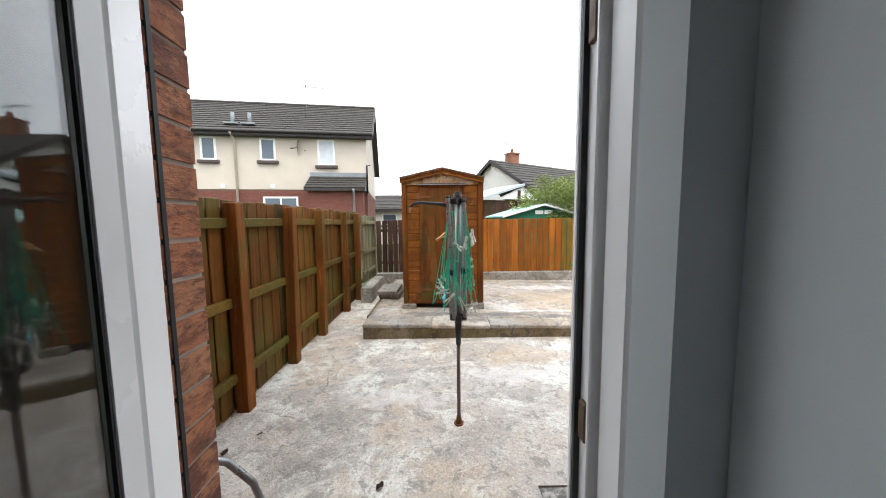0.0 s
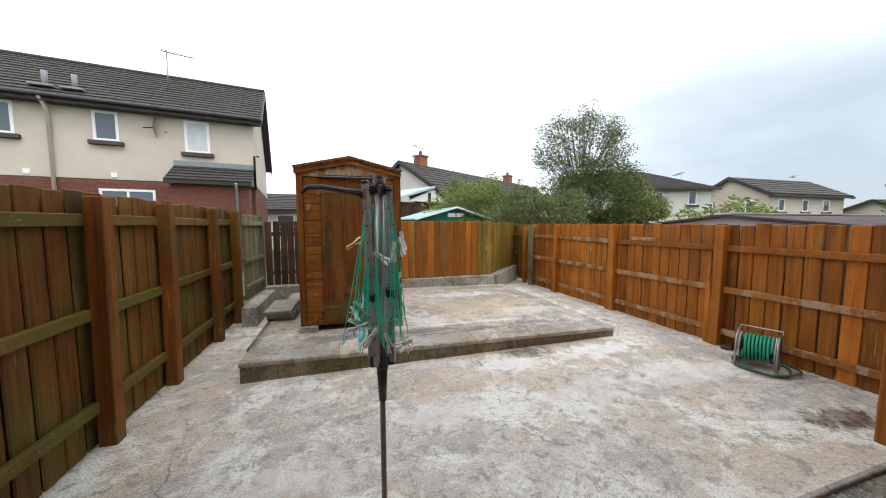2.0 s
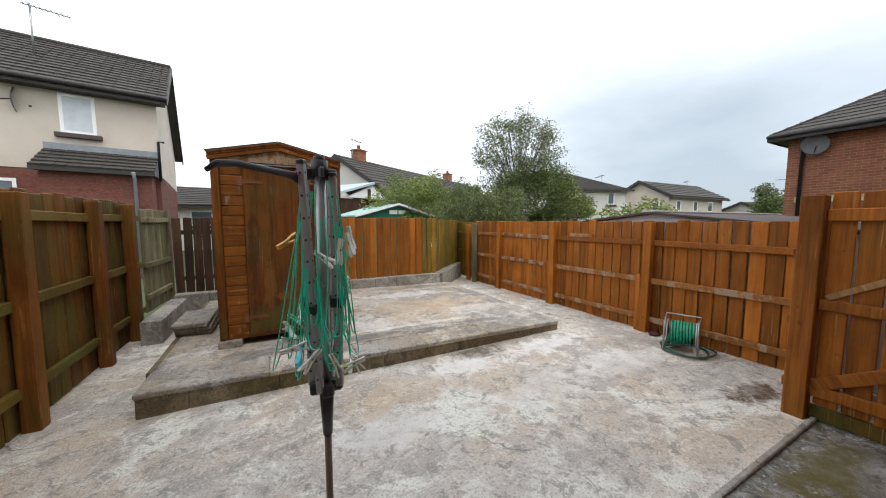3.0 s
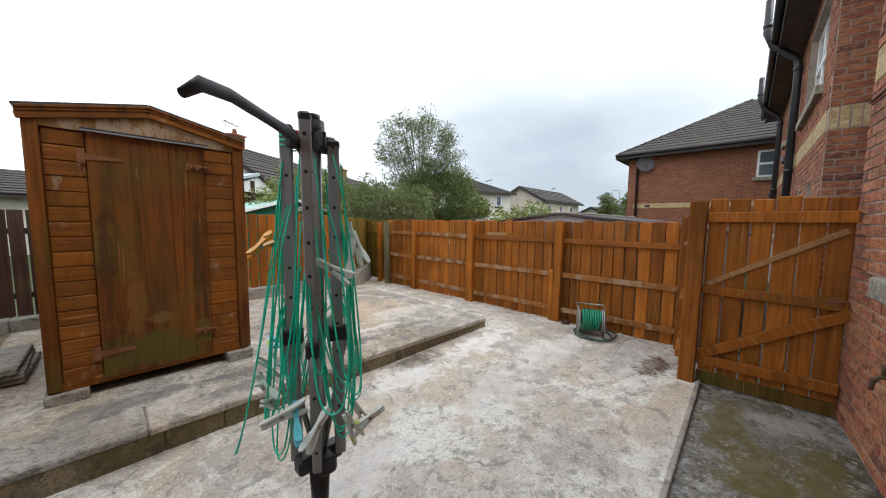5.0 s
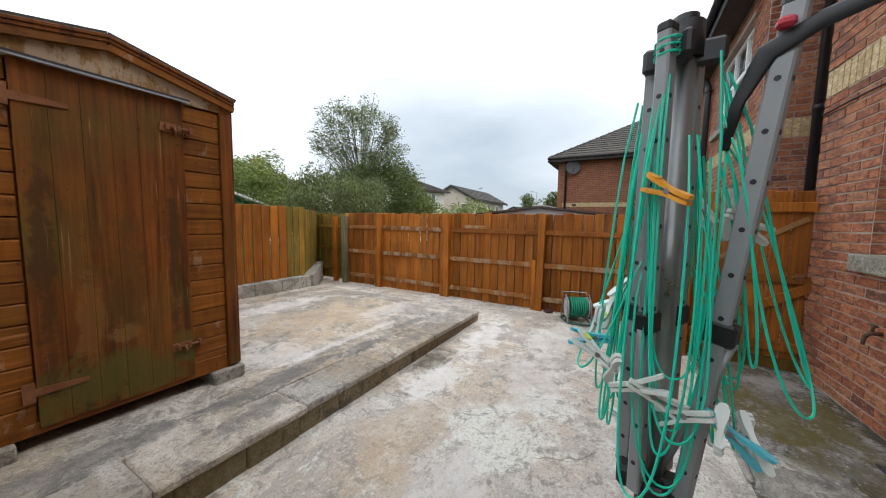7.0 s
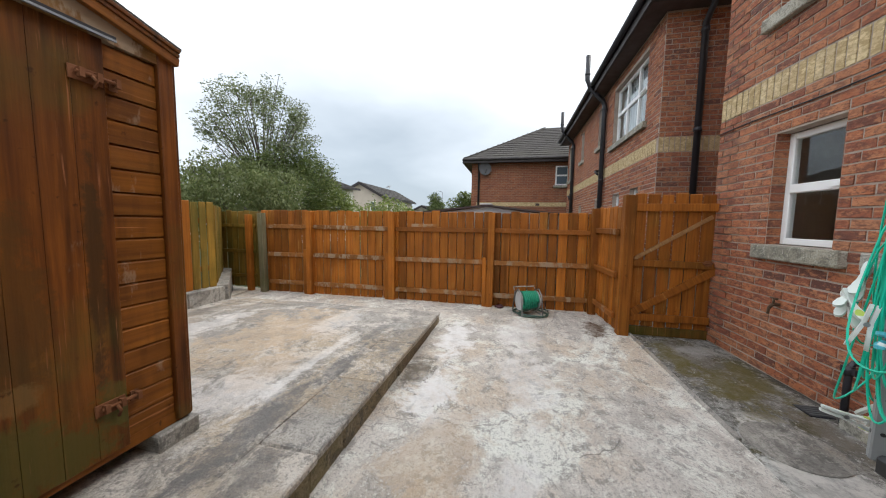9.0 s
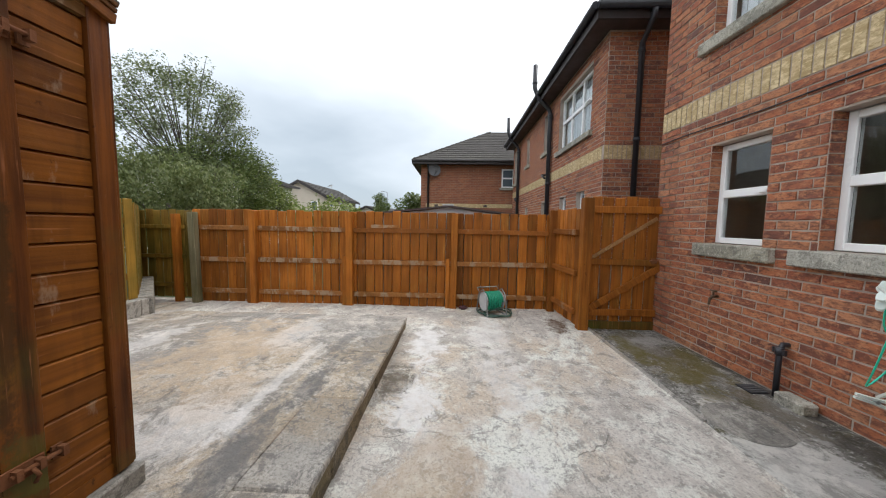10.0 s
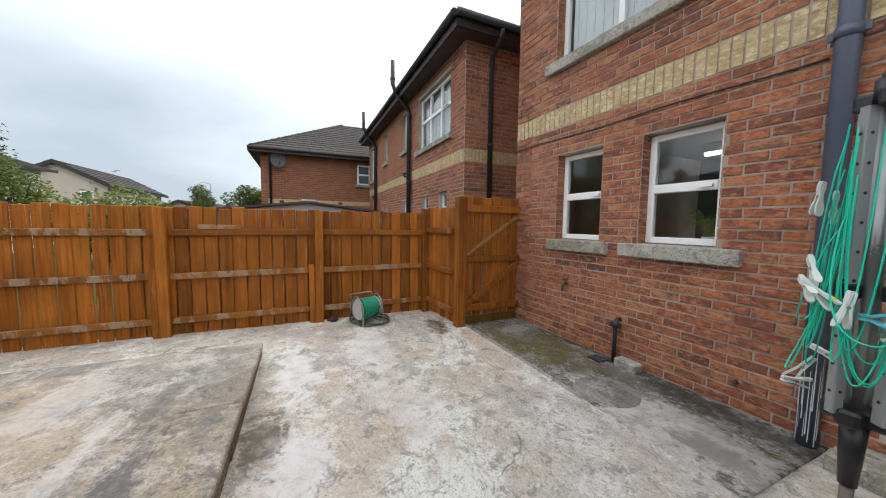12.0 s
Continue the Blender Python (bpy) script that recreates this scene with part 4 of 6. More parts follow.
# door set: frame, opened glazed leaf, threshold, step
door_set = thing("door_1", "white plastic back door standing open", "door", kind="structure")
bm = bmesh.new()
box(bm, 0.272, 0.345, 0.555, 0.622, 0.02, 2.10, bevel=0.006)
box(bm, 0.262, 0.345, 0.545, 0.556, 0.02, 2.10, bevel=0.003)
box(bm, 0.278, 0.345, 0.462, 0.546, 0.02, 2.10, bevel=0.01)
box(bm, -0.56, -0.523, 0.585, 0.64, 0.02, 2.10, bevel=0.006)
box(bm, 0.259, 0.2725, 0.608, 0.6240, 0.02, 2.10, bevel=0.003)
box(bm, -0.497, 0.271, 0.56, 0.64, 2.04, 2.11, bevel=0.008)
part("door_frame", bm, M_PVC, door_set)
bm = bmesh.new()
box(bm, 0.260, 0.2715, 0.598, 0.607, 0.03, 2.04)
box(bm, -0.5065, -0.499, 0.585, 0.594, 0.03, 2.04)
part("seal", bm, M_SEAL, door_set, "black rubber seal")
for zz in (1.06, 1.78):
    block("keep", (0.262, 0.2725, 0.56, 0.586, zz, zz + 0.075), M_BRASS, door_set, "tarnished metal keep", bevel=0.002)
bm = bmesh.new()
box(bm, -0.56, -0.50, 0.470, 0.583, 0.05, 2.03, bevel=0.012)
box(bm, -0.56, -0.50, -0.24, -0.14, 0.05, 2.03, bevel=0.012)
box(bm, -0.559, -0.501, -0.141, 0.471, 0.05, 0.17, bevel=0.008)
box(bm, -0.559, -0.501, -0.141, 0.471, 1.93, 2.03, bevel=0.008)
leaf = part("door_leaf", bm, M_PVC, door_set)
leaf.matrix_basis = pose(-0.50, 0.583, 0, 0, 0, 19) @ pose(0.50, -0.583, 0)
for y0, y1, edge in ((0.432, 0.4695, 0), (-0.1395, -0.105, 1)):
    bm = bmesh.new()
    for v in box(bm, -0.52, -0.5015, y0, y1, 0.17, 1.93):
        if v.co.x > -0.51 and (v.co.y < y0 + 0.001) != bool(edge):
            v.co.x -= 0.010
    part("glazing_bead", bm, M_PVC, leaf)
part("gasket", (lambda b: (box(b, -0.5195, -0.514, 0.426, 0.4315, 0.17, 1.93), b)[1])(bmesh.new()), M_SEAL, leaf, "thin black glazing gasket")
part("pane", (lambda b: (box(b, -0.528, -0.520, -0.139, 0.469, 0.171, 1.929), b)[1])(bmesh.new()), M_GLASS, leaf)
solid("doorstep", (-0.55, 0.48, 0.745, 1.02, -0.02, 0.10), M_SILL, "grey concrete doorstep", "step", 0.012, kind="structure")

# the rooms behind the wall
room = thing("wall_room", "plain room walls, some coloured dark for the unlit room", "wall", kind="structure")
block("partition", (0.384, 0.45, -0.75, 0.18, 0.0, 2.4), M_PLASTER, room)
bm = bmesh.new()
a = [bm.verts.new((px, py, z)) for z in (0.0, 2.4) for px, py in ((0.281, 0.4615), (0.303, 0.405), (0.384, 0.400), (0.384, 0.18), (0.45, 0.18), (0.45, 0.4615))]
for f in ((0, 1, 7, 6), (1, 2, 8, 7), (2, 3, 9, 8), (3, 4, 10, 9), (4, 5, 11, 10), (5, 0, 6, 11), (6, 7, 8, 9, 10, 11), (5, 4, 3, 2, 1, 0)):
    bm.faces.new([a[i] for i in f])
part("reveal", bm, M_PLASTER, room)
# these partitions and the added cupboard have the room's shade in their colour
block("partition", (-1.9, -1.8, -2.6, 0.30, 0.0, 2.4), M_ROOM_SHADE, room)
block("cupboard", (-1.79, -0.75, -0.6, 0.28, 0.0, 2.1), M_ROOM_SHADE, room)
block("partition", (-1.8, 3.1, -2.72, -2.6, 0.0, 2.4), M_ROOM_SHADE, room)
block("floor", (-2.7, 3.1, -6.0, 0.46, -0.1, 0.0), M_FLOORIN, room)
solid("ceiling", (-2.7, 3.1, -6.0, 0.46, 2.4, 2.5), M_PLASTER, "plain white ceiling", "ceiling", kind="structure")
solid("roof_house", (-3.3, 3.8, -6.4, 1.1, 5.2, 5.4), M_FASCIA, "dark eaves of the brick house", "roof", kind="structure")
solid("wall_end", (-3.0, -2.7, -6.0, 0.28, 0.0, 5.2), M_MORTAR, "end wall of the brick house", "wall", kind="structure")
bm = bmesh.new()
box(bm, 1.93, 2.46, -1.52, -1.48, 2.25, 2.29)
tube_light = thing("strip_light", "lit fluorescent strip light on the kitchen ceiling", "lamp")
part("tube", bm, M_TUBE, tube_light)
block("housing", (1.91, 2.48, -1.55, -1.45, 2.292, 2.399), M_PVC, tube_light)

# drainpipes and small fittings on the wall
def downpipe(pts, r, material, label, brackets=()):
    p = thing("downpipe", label, "pipe")
    bm = bmesh.new()
    tube(bm, pts, r, 12)
    part("pipe", bm, material, p)
    for q in brackets:
        bm = bmesh.new()
        tube(bm, [(q[0], q[1], q[2] - 0.03), (q[0], q[1], q[2] + 0.03)], r + 0.008, 12)
        box(bm, q[0] - r - 0.03, q[0] + r + 0.03, q[1] - 0.008, q[1] + 0.008, q[2] - 0.02, q[2] + 0.02)
        part("collar", bm, material, p)
    return p


downpipe([(0.612, 0.80, -0.01), (0.612, 0.80, 5.1)], 0.05, M_PIPE_BLUE, "blue-grey plastic downpipe with pale paint splashes", [(0.612, 0.80, 2.36)])
bm = bmesh.new()
for i in range(16):
    t = U(0.3, 2.8)
    r = 0.0508
    z0, ln, wd = U(0.0, 0.25), U(0.12, 0.5), U(0.02, 0.08)
    v = [bm.verts.new((0.612 + r * math.cos(t + s), 0.80 + r * math.sin(t + s), z)) for z in (z0, z0 + ln) for s in ((-wd, wd) if z == z0 else (-wd * 0.3, wd * 0.3))]
    bm.faces.new((v[0], v[1], v[3], v[2]))
pipe = bpy.data.objects["downpipe"]
part("paint_splash", bm, M_SPLASH, pipe, "pale paint runs")
downpipe([(1.88, 0.76, 0.405), (1.88, 0.83, 0.405), (1.88, 0.85, 0.37), (1.88, 0.85, -0.005)], 0.0195, M_PIPE, "short black waste pipe into the drain", [(1.88, 0.85, 0.355)])
solid("drain_block", (1.62, 1.83, 0.80, 0.92, -0.02, 0.07), M_SILL, "weathered concrete block beside the drain", "block", 0.012)
bm = bmesh.new()
tube(bm, [(1.52, 1.38, -0.02), (1.52, 1.38, -0.003)], 0.235, 28)
tagged(part("manhole_cover", bm, M_BLOCK), "round grey concrete patch in the mossy strip", "cover", kind="structure")
drain = thing("drain_grate", "dark metal drain grate in damp concrete", "drain")
for i in range(5):
    block("bar", (1.92 + i * 0.028, 1.932 + i * 0.028, 0.865, 0.995, -0.01, 0.008), M_DISH, drain)
block("tray", (1.91, 2.06, 0.86, 1.00, -0.02, 0.001), M_PIPE, drain)
tap = thing("garden_tap", "old brass garden tap on the brick wall", "tap")
bm = bmesh.new()
tube(bm, [(2.53, 0.80, 0.63), (2.53, 0.87, 0.63), (2.53, 0.89, 0.60)], 0.014)
tube(bm, [(2.53, 0.89, 0.61), (2.53, 0.895, 0.55)], 0.011)
part("spout", bm, M_BRASS, tap)
bm = bmesh.new()
tube(bm, [(2.53, 0.86, 0.64), (2.53, 0.86, 0.685)], 0.009)
tube(bm, [(2.495, 0.86, 0.685), (2.565, 0.86, 0.685)], 0.009)
part("tap_handle", bm, M_BRASS, tap)

bm = bmesh.new()
tube(bm, [(0.98, 0.74, 0.20), (0.98, 0.775, 0.20), (0.98, 0.785, 0.185)], 0.011, 8)
tagged(part("pipe_stub", bm, M_PIPE), "short black overflow pipe end in the brick wall", "pipe")

# plant on the inner sill of the second window
plant = thing("pot_plant", "leafy green houseplant on the kitchen windowsill", "plant")
block("inner_sill", (1.08, 1.72, 0.40, 0.60, 1.07, 1.118), M_PVC, own_wall)
bm = bmesh.new()
tube(bm, [(1.33, 0.52, 1.12), (1.33, 0.52, 1.21)], 0.04, 12, 0.055)
part("pot", bm, M_PVC, plant)
bm = bmesh.new()
for i in range(11):
    t = i * 2.4
    tip = Vector((1.33 + 0.16 * math.cos(t), 0.51 + 0.06 * math.sin(t), 1.31 + 0.06 * math.sin(i * 1.7)))
    base = Vector((1.33, 0.52, 1.21))
    for j in range(9):
        p = base.lerp(tip, j / 9) + Vector((0, 0, 0.10 * math.sin(math.pi * j / 11)))
        d = Vector((math.sin(t), 0.2, -0.45)) * 0.055
        for s in (-1, 1):
            v = [bm.verts.new(p), bm.verts.new(p + d * s * 0.5 + Vector((0.006, 0, 0.008))), bm.verts.new(p + Vector((d.x * s, d.y, d.z))), bm.verts.new(p + d * s * 0.5 - Vector((0.006, 0, 0.002)))]
            bm.faces.new(v)
part("leaves", bm, M_LEAF_B, plant)


# ---- neighbouring houses ----
def tiled_slope(bm_list, p0, along, up, n_along, n_up, thick=0.042):
    """Courses of roof tiles on a slope: one strip a course, each lapping the one below."""
    verts, faces = bm_list
    along, up = Vector(along), Vector(up)
    nrm = along.cross(up).normalized()
    if nrm.z < 0:
        nrm = -nrm
    for j in range(n_up):
        for i in range(n_along):
            k = len(verts)
            a, b = i / n_along, (i + 1) / n_along
            c, d = j / n_up, min(1.0, (j + 1.15) / n_up)
            base = Vector(p0)
            for q, w, hgt in ((a, c, thick), (b, c, thick), (b, d, 0.0), (a, d, 0.0), (a, c, -0.01), (b, c, -0.01)):
                e = 0.006 if q == a else -0.006
                verts.append(tuple(base + along * q + up * w + nrm * (hgt + thick * 0.2 * ((math.sin(i * 12.99 + j * 78.23) * 43758.5) % 1.0)) + along.normalized() * e))
            faces += [(k, k + 1, k + 2, k + 3), (k + 4, k + 5, k + 1, k)]


def local(parent_m, ob):
    ob.matrix_basis = parent_m @ ob.matrix_basis
    return ob


def dish(parent, x, y, z, rz, r=0.3):
    """A satellite dish on an arm."""
    d = thing("satellite_dish", "grey satellite dish on a wall arm", "dish", m=pose(x, y, z, 0, 0, rz))
    bm = bmesh.new()
    rings = []
    for i in range(5):
        q = i / 4
        rings.append([bm.verts.new((r * q * math.cos(t), -0.25 + 0.07 * q * q * -1, r * q * math.sin(t))) for t in (2 * math.pi * k / 20 for k in range(20))])
    for p, q in zip(rings[1:], rings[2:]):
        for k in range(20):
            bm.faces.new((p[k], p[(k + 1) % 20], q[(k + 1) % 20], q[k]))
    bmesh.ops.delete(bm, geom=rings[0], context="VERTS")
    bm.faces.new(rings[1])
    bmesh.ops.solidify(bm, geom=bm.faces[:], thickness=0.01)
    part("reflector", bm, M_DISH, d)
    bm = bmesh.new()
    tube(bm, [(0, -0.24, 0), (0, -0.08, -0.03), (0, 0, -0.03)], 0.02)
    tube(bm, [(0, -0.27, -r * 0.9), (0, -0.55, -r * 0.4)], 0.012)
    box(bm, -0.03, 0.03, -0.6, -0.52, -r * 0.45, -r * 0.3)
    part("arm", bm, M_PIPE, d)
    if parent is not None:
        d.matrix_basis = parent.matrix_basis @ d.matrix_basis
    return d


def aerial(m):
    a = thing("tv_aerial", "thin metal television aerial on a pole", "aerial", m=m)
    bm = bmesh.new()
    tube(bm, [(0, 0, -0.3), (0, 0, 1.1)], 0.022, 6)
    part("pole", bm, M_ALU, a)
    bm = bmesh.new()
    tube(bm, [(-0.15, 0, 1.05), (0.75, 0, 0.98)], 0.018, 5)
    for i in range(9):
        xx = -0.1 + i * 0.1
        tube(bm, [(xx, -0.16, 1.045 - i * 0.008), (xx, 0.16, 1.045 - i * 0.008)], 0.009, 4)
    part("antenna", bm, M_ALU, a)


# cream and brick terrace over the old fence
TER = pose(-2.95, 13.45, 0, 0, 0, 8.6)
terrace = thing("house", "cream rendered terrace with brick ground floor and tiled roof", "house", m=TER)
TL, TD = 12.3, 5.6  # length along -x, depth
EV, RG = 4.95, 6.95
block("wall", (-TL, -0.02, 0, TD + 0.9, 2.78, 4.3), M_CREAM, terrace, "cream roughcast render")
bm = bmesh.new()
prism(bm, [(0.0, 4.29), (TD + 0.9, 4.29), (TD / 2, RG - 0.08), (0.0, EV)], 0.25)
bmesh.ops.transform(bm, matrix=pose(-0.02, 0, 0, 0, 0, 90), verts=bm.verts)
part("gable", bm, M_CREAM, terrace)
bm = bmesh.new()
box(bm, -TL, -0.27, 0.0, 0.2, 4.299, EV + 0.05)
part("wall", bm, M_CREAM, terrace)
bm = bmesh.new()
box(bm, -TL + 0.02, -0.04, 0.02, TD + 0.88, -0.2, 2.779)
part("wall", bm, M_MORTAR_DEEP, terrace)
for mm, ln in ((pose(-TL + 0.02, 0.02, 0), TL - 0.06), (pose(-0.04, 0.02, 0, 0, 0, 90), TD + 0.86)):
    brick_run("brickwork", brick_cells(ln, 1.2, 2.77, []), mm, M_BRICK_DEEP, terrace)
vf = ([], [])
sl = TD / 2
tiled_slope(vf, (-TL + 2.3, -0.30, EV), (TL - 2.3 + 0.25, 0, 0), (0, sl + 0.3, RG - EV), 46, 14, 0.036)
k0 = len(vf[0])
roof = tagged(new("roof_tiling", mesh_from("roof_tiling", vf[0], vf[1], M_ROOF)), kind="stuff")
roof.parent = terrace
bm = bmesh.new()
prism(bm, [(-0.28, EV - 0.06), (sl, RG - 0.03), (TD + 1.18, 4.26), (TD + 1.18, 4.18), (sl, RG - 0.14), (-0.28, EV - 0.14)], TL + 0.2 - 2.3)
bmesh.ops.transform(bm, matrix=pose(0.22, 0, 0, 0, 0, 90), verts=bm.verts)
part("roof", bm, M_ROOF, terrace)
bm = bmesh.new()
hv = [bm.verts.new(p) for p in ((-TL + 2.31, -0.30, EV + 0.02), (-TL + 2.31, sl, RG + 0.02), (-TL - 0.3, -0.30, EV + 0.02), (-TL - 0.3, TD + 0.3, EV + 0.02), (-TL + 2.31, TD + 0.3, EV + 0.02))]
for f in ((0, 1, 2), (2, 1, 3), (3, 1, 4)):
    bm.faces.new([hv[i] for i in f])
part("roof", bm, M_ROOF, terrace)
bm = bmesh.new()
tube(bm, [(-TL + 2.3, sl, RG + 0.03), (0.24, sl, RG + 0.03)], 0.07, 8)
part("ridge_tiles", bm, M_ROOF, terrace)
block("fascia", (-TL - 0.3, 0.24, -0.34, -0.30, EV - 0.17, EV - 0.01), M_FASCIA, terrace)
block("soffit", (-TL - 0.3, 0.2, -0.30, 0.0, EV - 0.17, EV - 0.14), M_FASCIA, terrace)
bm = bmesh.new()
tube(bm, [(-TL - 0.3, -0.39, EV - 0.03), (0.24, -0.39, EV - 0.03)], 0.055, 8)
part("gutter", bm, M_FASCIA, terrace)
for s in (0, 1):
    bm = bmesh.new()
    if s:
        prism(bm, [(sl, RG - 0.17), (TD + 1.22, 4.06), (TD + 1.22, 4.28), (sl, RG + 0.04)], 0.05)
    else:
        prism(bm, [(-0.34, EV - 0.2), (sl, RG - 0.17), (sl, RG + 0.04), (-0.34, EV + 0.0)], 0.05)
    bmesh.ops.transform(bm, matrix=pose(0.27, 0, 0, 0, 0, 90), verts=bm.verts)
    part("bargeboard", bm, M_FASCIA, terrace)


def far_window(parent, x0, x1, z0, z1, y=0.0, curtain=False, sill=M_DARKBROWN, split=False, dark=True):
    w = part("window", (lambda b: (box(b, x0, x1, y - 0.03, y + 0.05, z0, z0 + 0.07), box(b, x0, x1, y - 0.03, y + 0.05, z1 - 0.07, z1), box(b, x0, x0 + 0.07, y - 0.029, y + 0.05, z0 + 0.07, z1 - 0.07), box(b, x1 - 0.07, x1, y - 0.029, y + 0.05, z0 + 0.07, z1 - 0.07), split and box(b, (x0 + x1) / 2 - 0.03, (x0 + x1) / 2 + 0.03, y - 0.028, y + 0.05, z0 + 0.07, z1 - 0.07), b)[-1])(bmesh.new()), M_PVC, parent)
    part("pane", (lambda b: (box(b, x0 + 0.07, x1 - 0.07, y - 0.012, y + 0.02, z0 + 0.07, z1 - 0.07), b)[1])(bmesh.new()), M_CURTAIN if curtain else M_DARKGLASS, w)
    if sill is not None:
        part("sill", (lambda b: (box(b, x0 - 0.1, x1 + 0.1, y - 0.12, y + 0.02, z0 - 0.12, z0 - 0.003, bevel=0.01), b)[1])(bmesh.new()), sill, w)
    return w


for x0, x1, z0, z1, cur in ((-8.36, -7.75, 3.80, 4.74, False), (-6.17, -5.62, 3.88, 4.76, False), (-4.07, -3.5, 3.89, 4.75, False), (-1.93, -1.27, 3.74, 4.74, True)):
    far_window(terrace, x0, x1, z0, z1, 0.0, cur)
far_window(terrace, -4.05, -2.75, 1.6, 2.5, 0.0, False, None, True)
far_window(terrace, -8.3, -6.9, 1.6, 2.5, 0.0, False, None, True)
for px0, px1 in ((-2.25, -0.05), (-9.95, -7.75)):
    porch = block("porch", (px0 + 0.1, px1 - 0.1, -0.92, -0.002, -0.2, 2.72), M_MORTAR_DEEP, terrace)
    brick_run("brickwork", brick_cells(px1 - px0 - 0.2, 1.2, 2.7, []), pose(px0 + 0.1, -0.92, 0), M_BRICK_DEEP, porch)
    brick_run("brickwork", brick_cells(0.9, 1.2, 2.7, []), pose(px1 - 0.1, -0.92, 0, 0, 0, 90), M_BRICK_DEEP, porch)
    vf = ([], [])
    tiled_slope(vf, (px0, -1.12, 2.74), (px1 - px0, 0, 0), (0, 1.12, 0.56), 11, 5)
    ob = tagged(new("porch_roof", mesh_from("porch_roof", vf[0], vf[1], M_ROOF)), kind="stuff")
    ob.parent = terrace
    bm = bmesh.new()
    prism(bm, [(-1.12, 2.73), (0.0, 3.28), (0.0, 2.70), (-1.12, 2.64)], px1 - px0)
    bmesh.ops.transform(bm, matrix=pose(px1, 0, 0, 0, 0, 90), verts=bm.verts)
    part("porch_roof", bm, M_FASCIA, terrace)
    block("flashing", (px0, px1, -0.05, -0.005, 3.30, 3.46), M_LEAD, terrace)
    bm = bmesh.new()
    tube(bm, [(px1 - 0.42, -1.16, 2.70), (px1 - 0.42, -1.0, 2.5), (px1 - 0.42, -1.0, 0.0)], 0.04)
    part("downpipe", bm, M_LEAD, terrace)
bm = bmesh.new()
tube(bm, [(-4.95, -0.39, EV - 0.05), (-4.95, -0.06, EV - 0.35), (-4.95, -0.06, 0.0)], 0.045)
part("downpipe", bm, M_CREAM, terrace)
bm = bmesh.new()
tube(bm, [(0.12, -0.1, 3.75), (-0.02, -0.1, 3.75), (-0.02, -0.1, 2.6)], 0.035)
part("vent_pipe", bm, M_PIPE, terrace)
for vx in (-5.08, -4.47):
    bm = bmesh.new()
    tube(bm, [(vx, 0.25, 5.3), (vx, 0.25, 5.75)], 0.07)
    box(bm, vx - 0.25, vx + 0.25, 0.0, 0.45, 5.27, 5.33, bevel=0.01)
    part("roof_vent", bm, M_LEAD, terrace, "galvanised roof vent")
for vx in (-5.55, -3.75, -1.2):
    block("wall_vent", (vx, vx + 0.14, -0.03, 0.0, 2.84, 2.98), M_PVC, terrace)
dish(terrace, -2.95, 0.0, 4.42, 93)
dish(terrace, -7.15, 0.0, 4.40, -25)
aerial(TER @ pose(-2.55, 1.2, 6.2))

# brick row beyond the gate
nb = thing("house", "red brick house with buff band, dark eaves and white windows", "house")
NX, NY, NE = 4.96, 0.90, 13.5
EZ = 4.45  # underside of the eaves
NBF = pose(NE, NY, 0, 0, 0, 180)
L = NE - NX
nbw = [(NE - b, NE - a, c, d) for a, b, c, d in ((5.55, 7.40, 3.02, 4.22), (8.20, 8.72, 3.27, 4.26), (10.5, 10.9, 3.3, 4.2), (12.3, 13.2, 2.95, 4.22), (5.68, 6.08, 1.2, 1.95), (6.70, 7.14, 1.2, 1.93), (8.35, 8.75, 1.2, 1.9), (10.5, 10.9, 1.2, 1.86))]
wall_panels(L, 0.3, EZ, nbw, NBF, M_MORTAR, nb)
bm = bmesh.new()
box(bm, NX, NX + 0.3, -7.0, NY - 0.302, -0.3, EZ)
part("wall", bm, M_MORTAR, nb)
nbc = brick_cells(L, 0.9, EZ, nbw)
brick_run("brickwork", [c for c in nbc if not (2.38 < c[2] < 2.6)], NBF, M_BRICK_I, nb)
brick_run("buff_band", [(i * 0.075 + 0.005, i * 0.075 + 0.07, 2.405, 2.625) for i in range(int(L / 0.075))], NBF, M_BUFF_I, nb)
NBS = pose(NX, NY, 0, 0, 0, 270)
nbs = brick_cells(7.5, 0.6, EZ, [])
brick_run("brickwork", [c for c in nbs if not (2.38 < c[2] < 2.6)], NBS, M_BRICK_I, nb)
brick_run("buff_band", [(i * 0.075 + 0.005, i * 0.075 + 0.07, 2.405, 2.625) for i in range(100)], NBS, M_BUFF_I, nb)
for i, h in enumerate(nbw):
    w = upvc_window("window", h[1] - h[0], h[3] - h[2], NBF @ pose(h[0], 0.08, h[2]), 0.55, (0.33, 0.66) if h[1] - h[0] > 1.2 else (), curtain=h[1] - h[0] > 1.2, dark=h[1] - h[0] < 1.2)
    w.parent = nb
    for key in ("kind", "label", "category"):
        if key in w:
            del w[key]
    block("sill", (NE - h[1] - 0.1, NE - h[0] + 0.1, NY - 0.05, NY + 0.07, h[2] - 0.1, h[2] - 0.003), M_SILL, nb)
bm = bmesh.new()
box(bm, NX - 0.33, NE + 0.06, NY + 0.30, NY + 0.34, EZ - 0.02, EZ + 0.18)
box(bm, NX - 0.33, NX - 0.29, -7.2, NY + 0.298, EZ - 0.02, EZ + 0.18)
part("fascia", bm, M_FASCIA, nb)
bm = bmesh.new()
box(bm, NX - 0.288, NE + 0.06, -7.2, NY + 0.298, EZ + 0.003, EZ + 0.03)
part("soffit", bm, M_DARKBROWN, nb)
bm = bmesh.new()
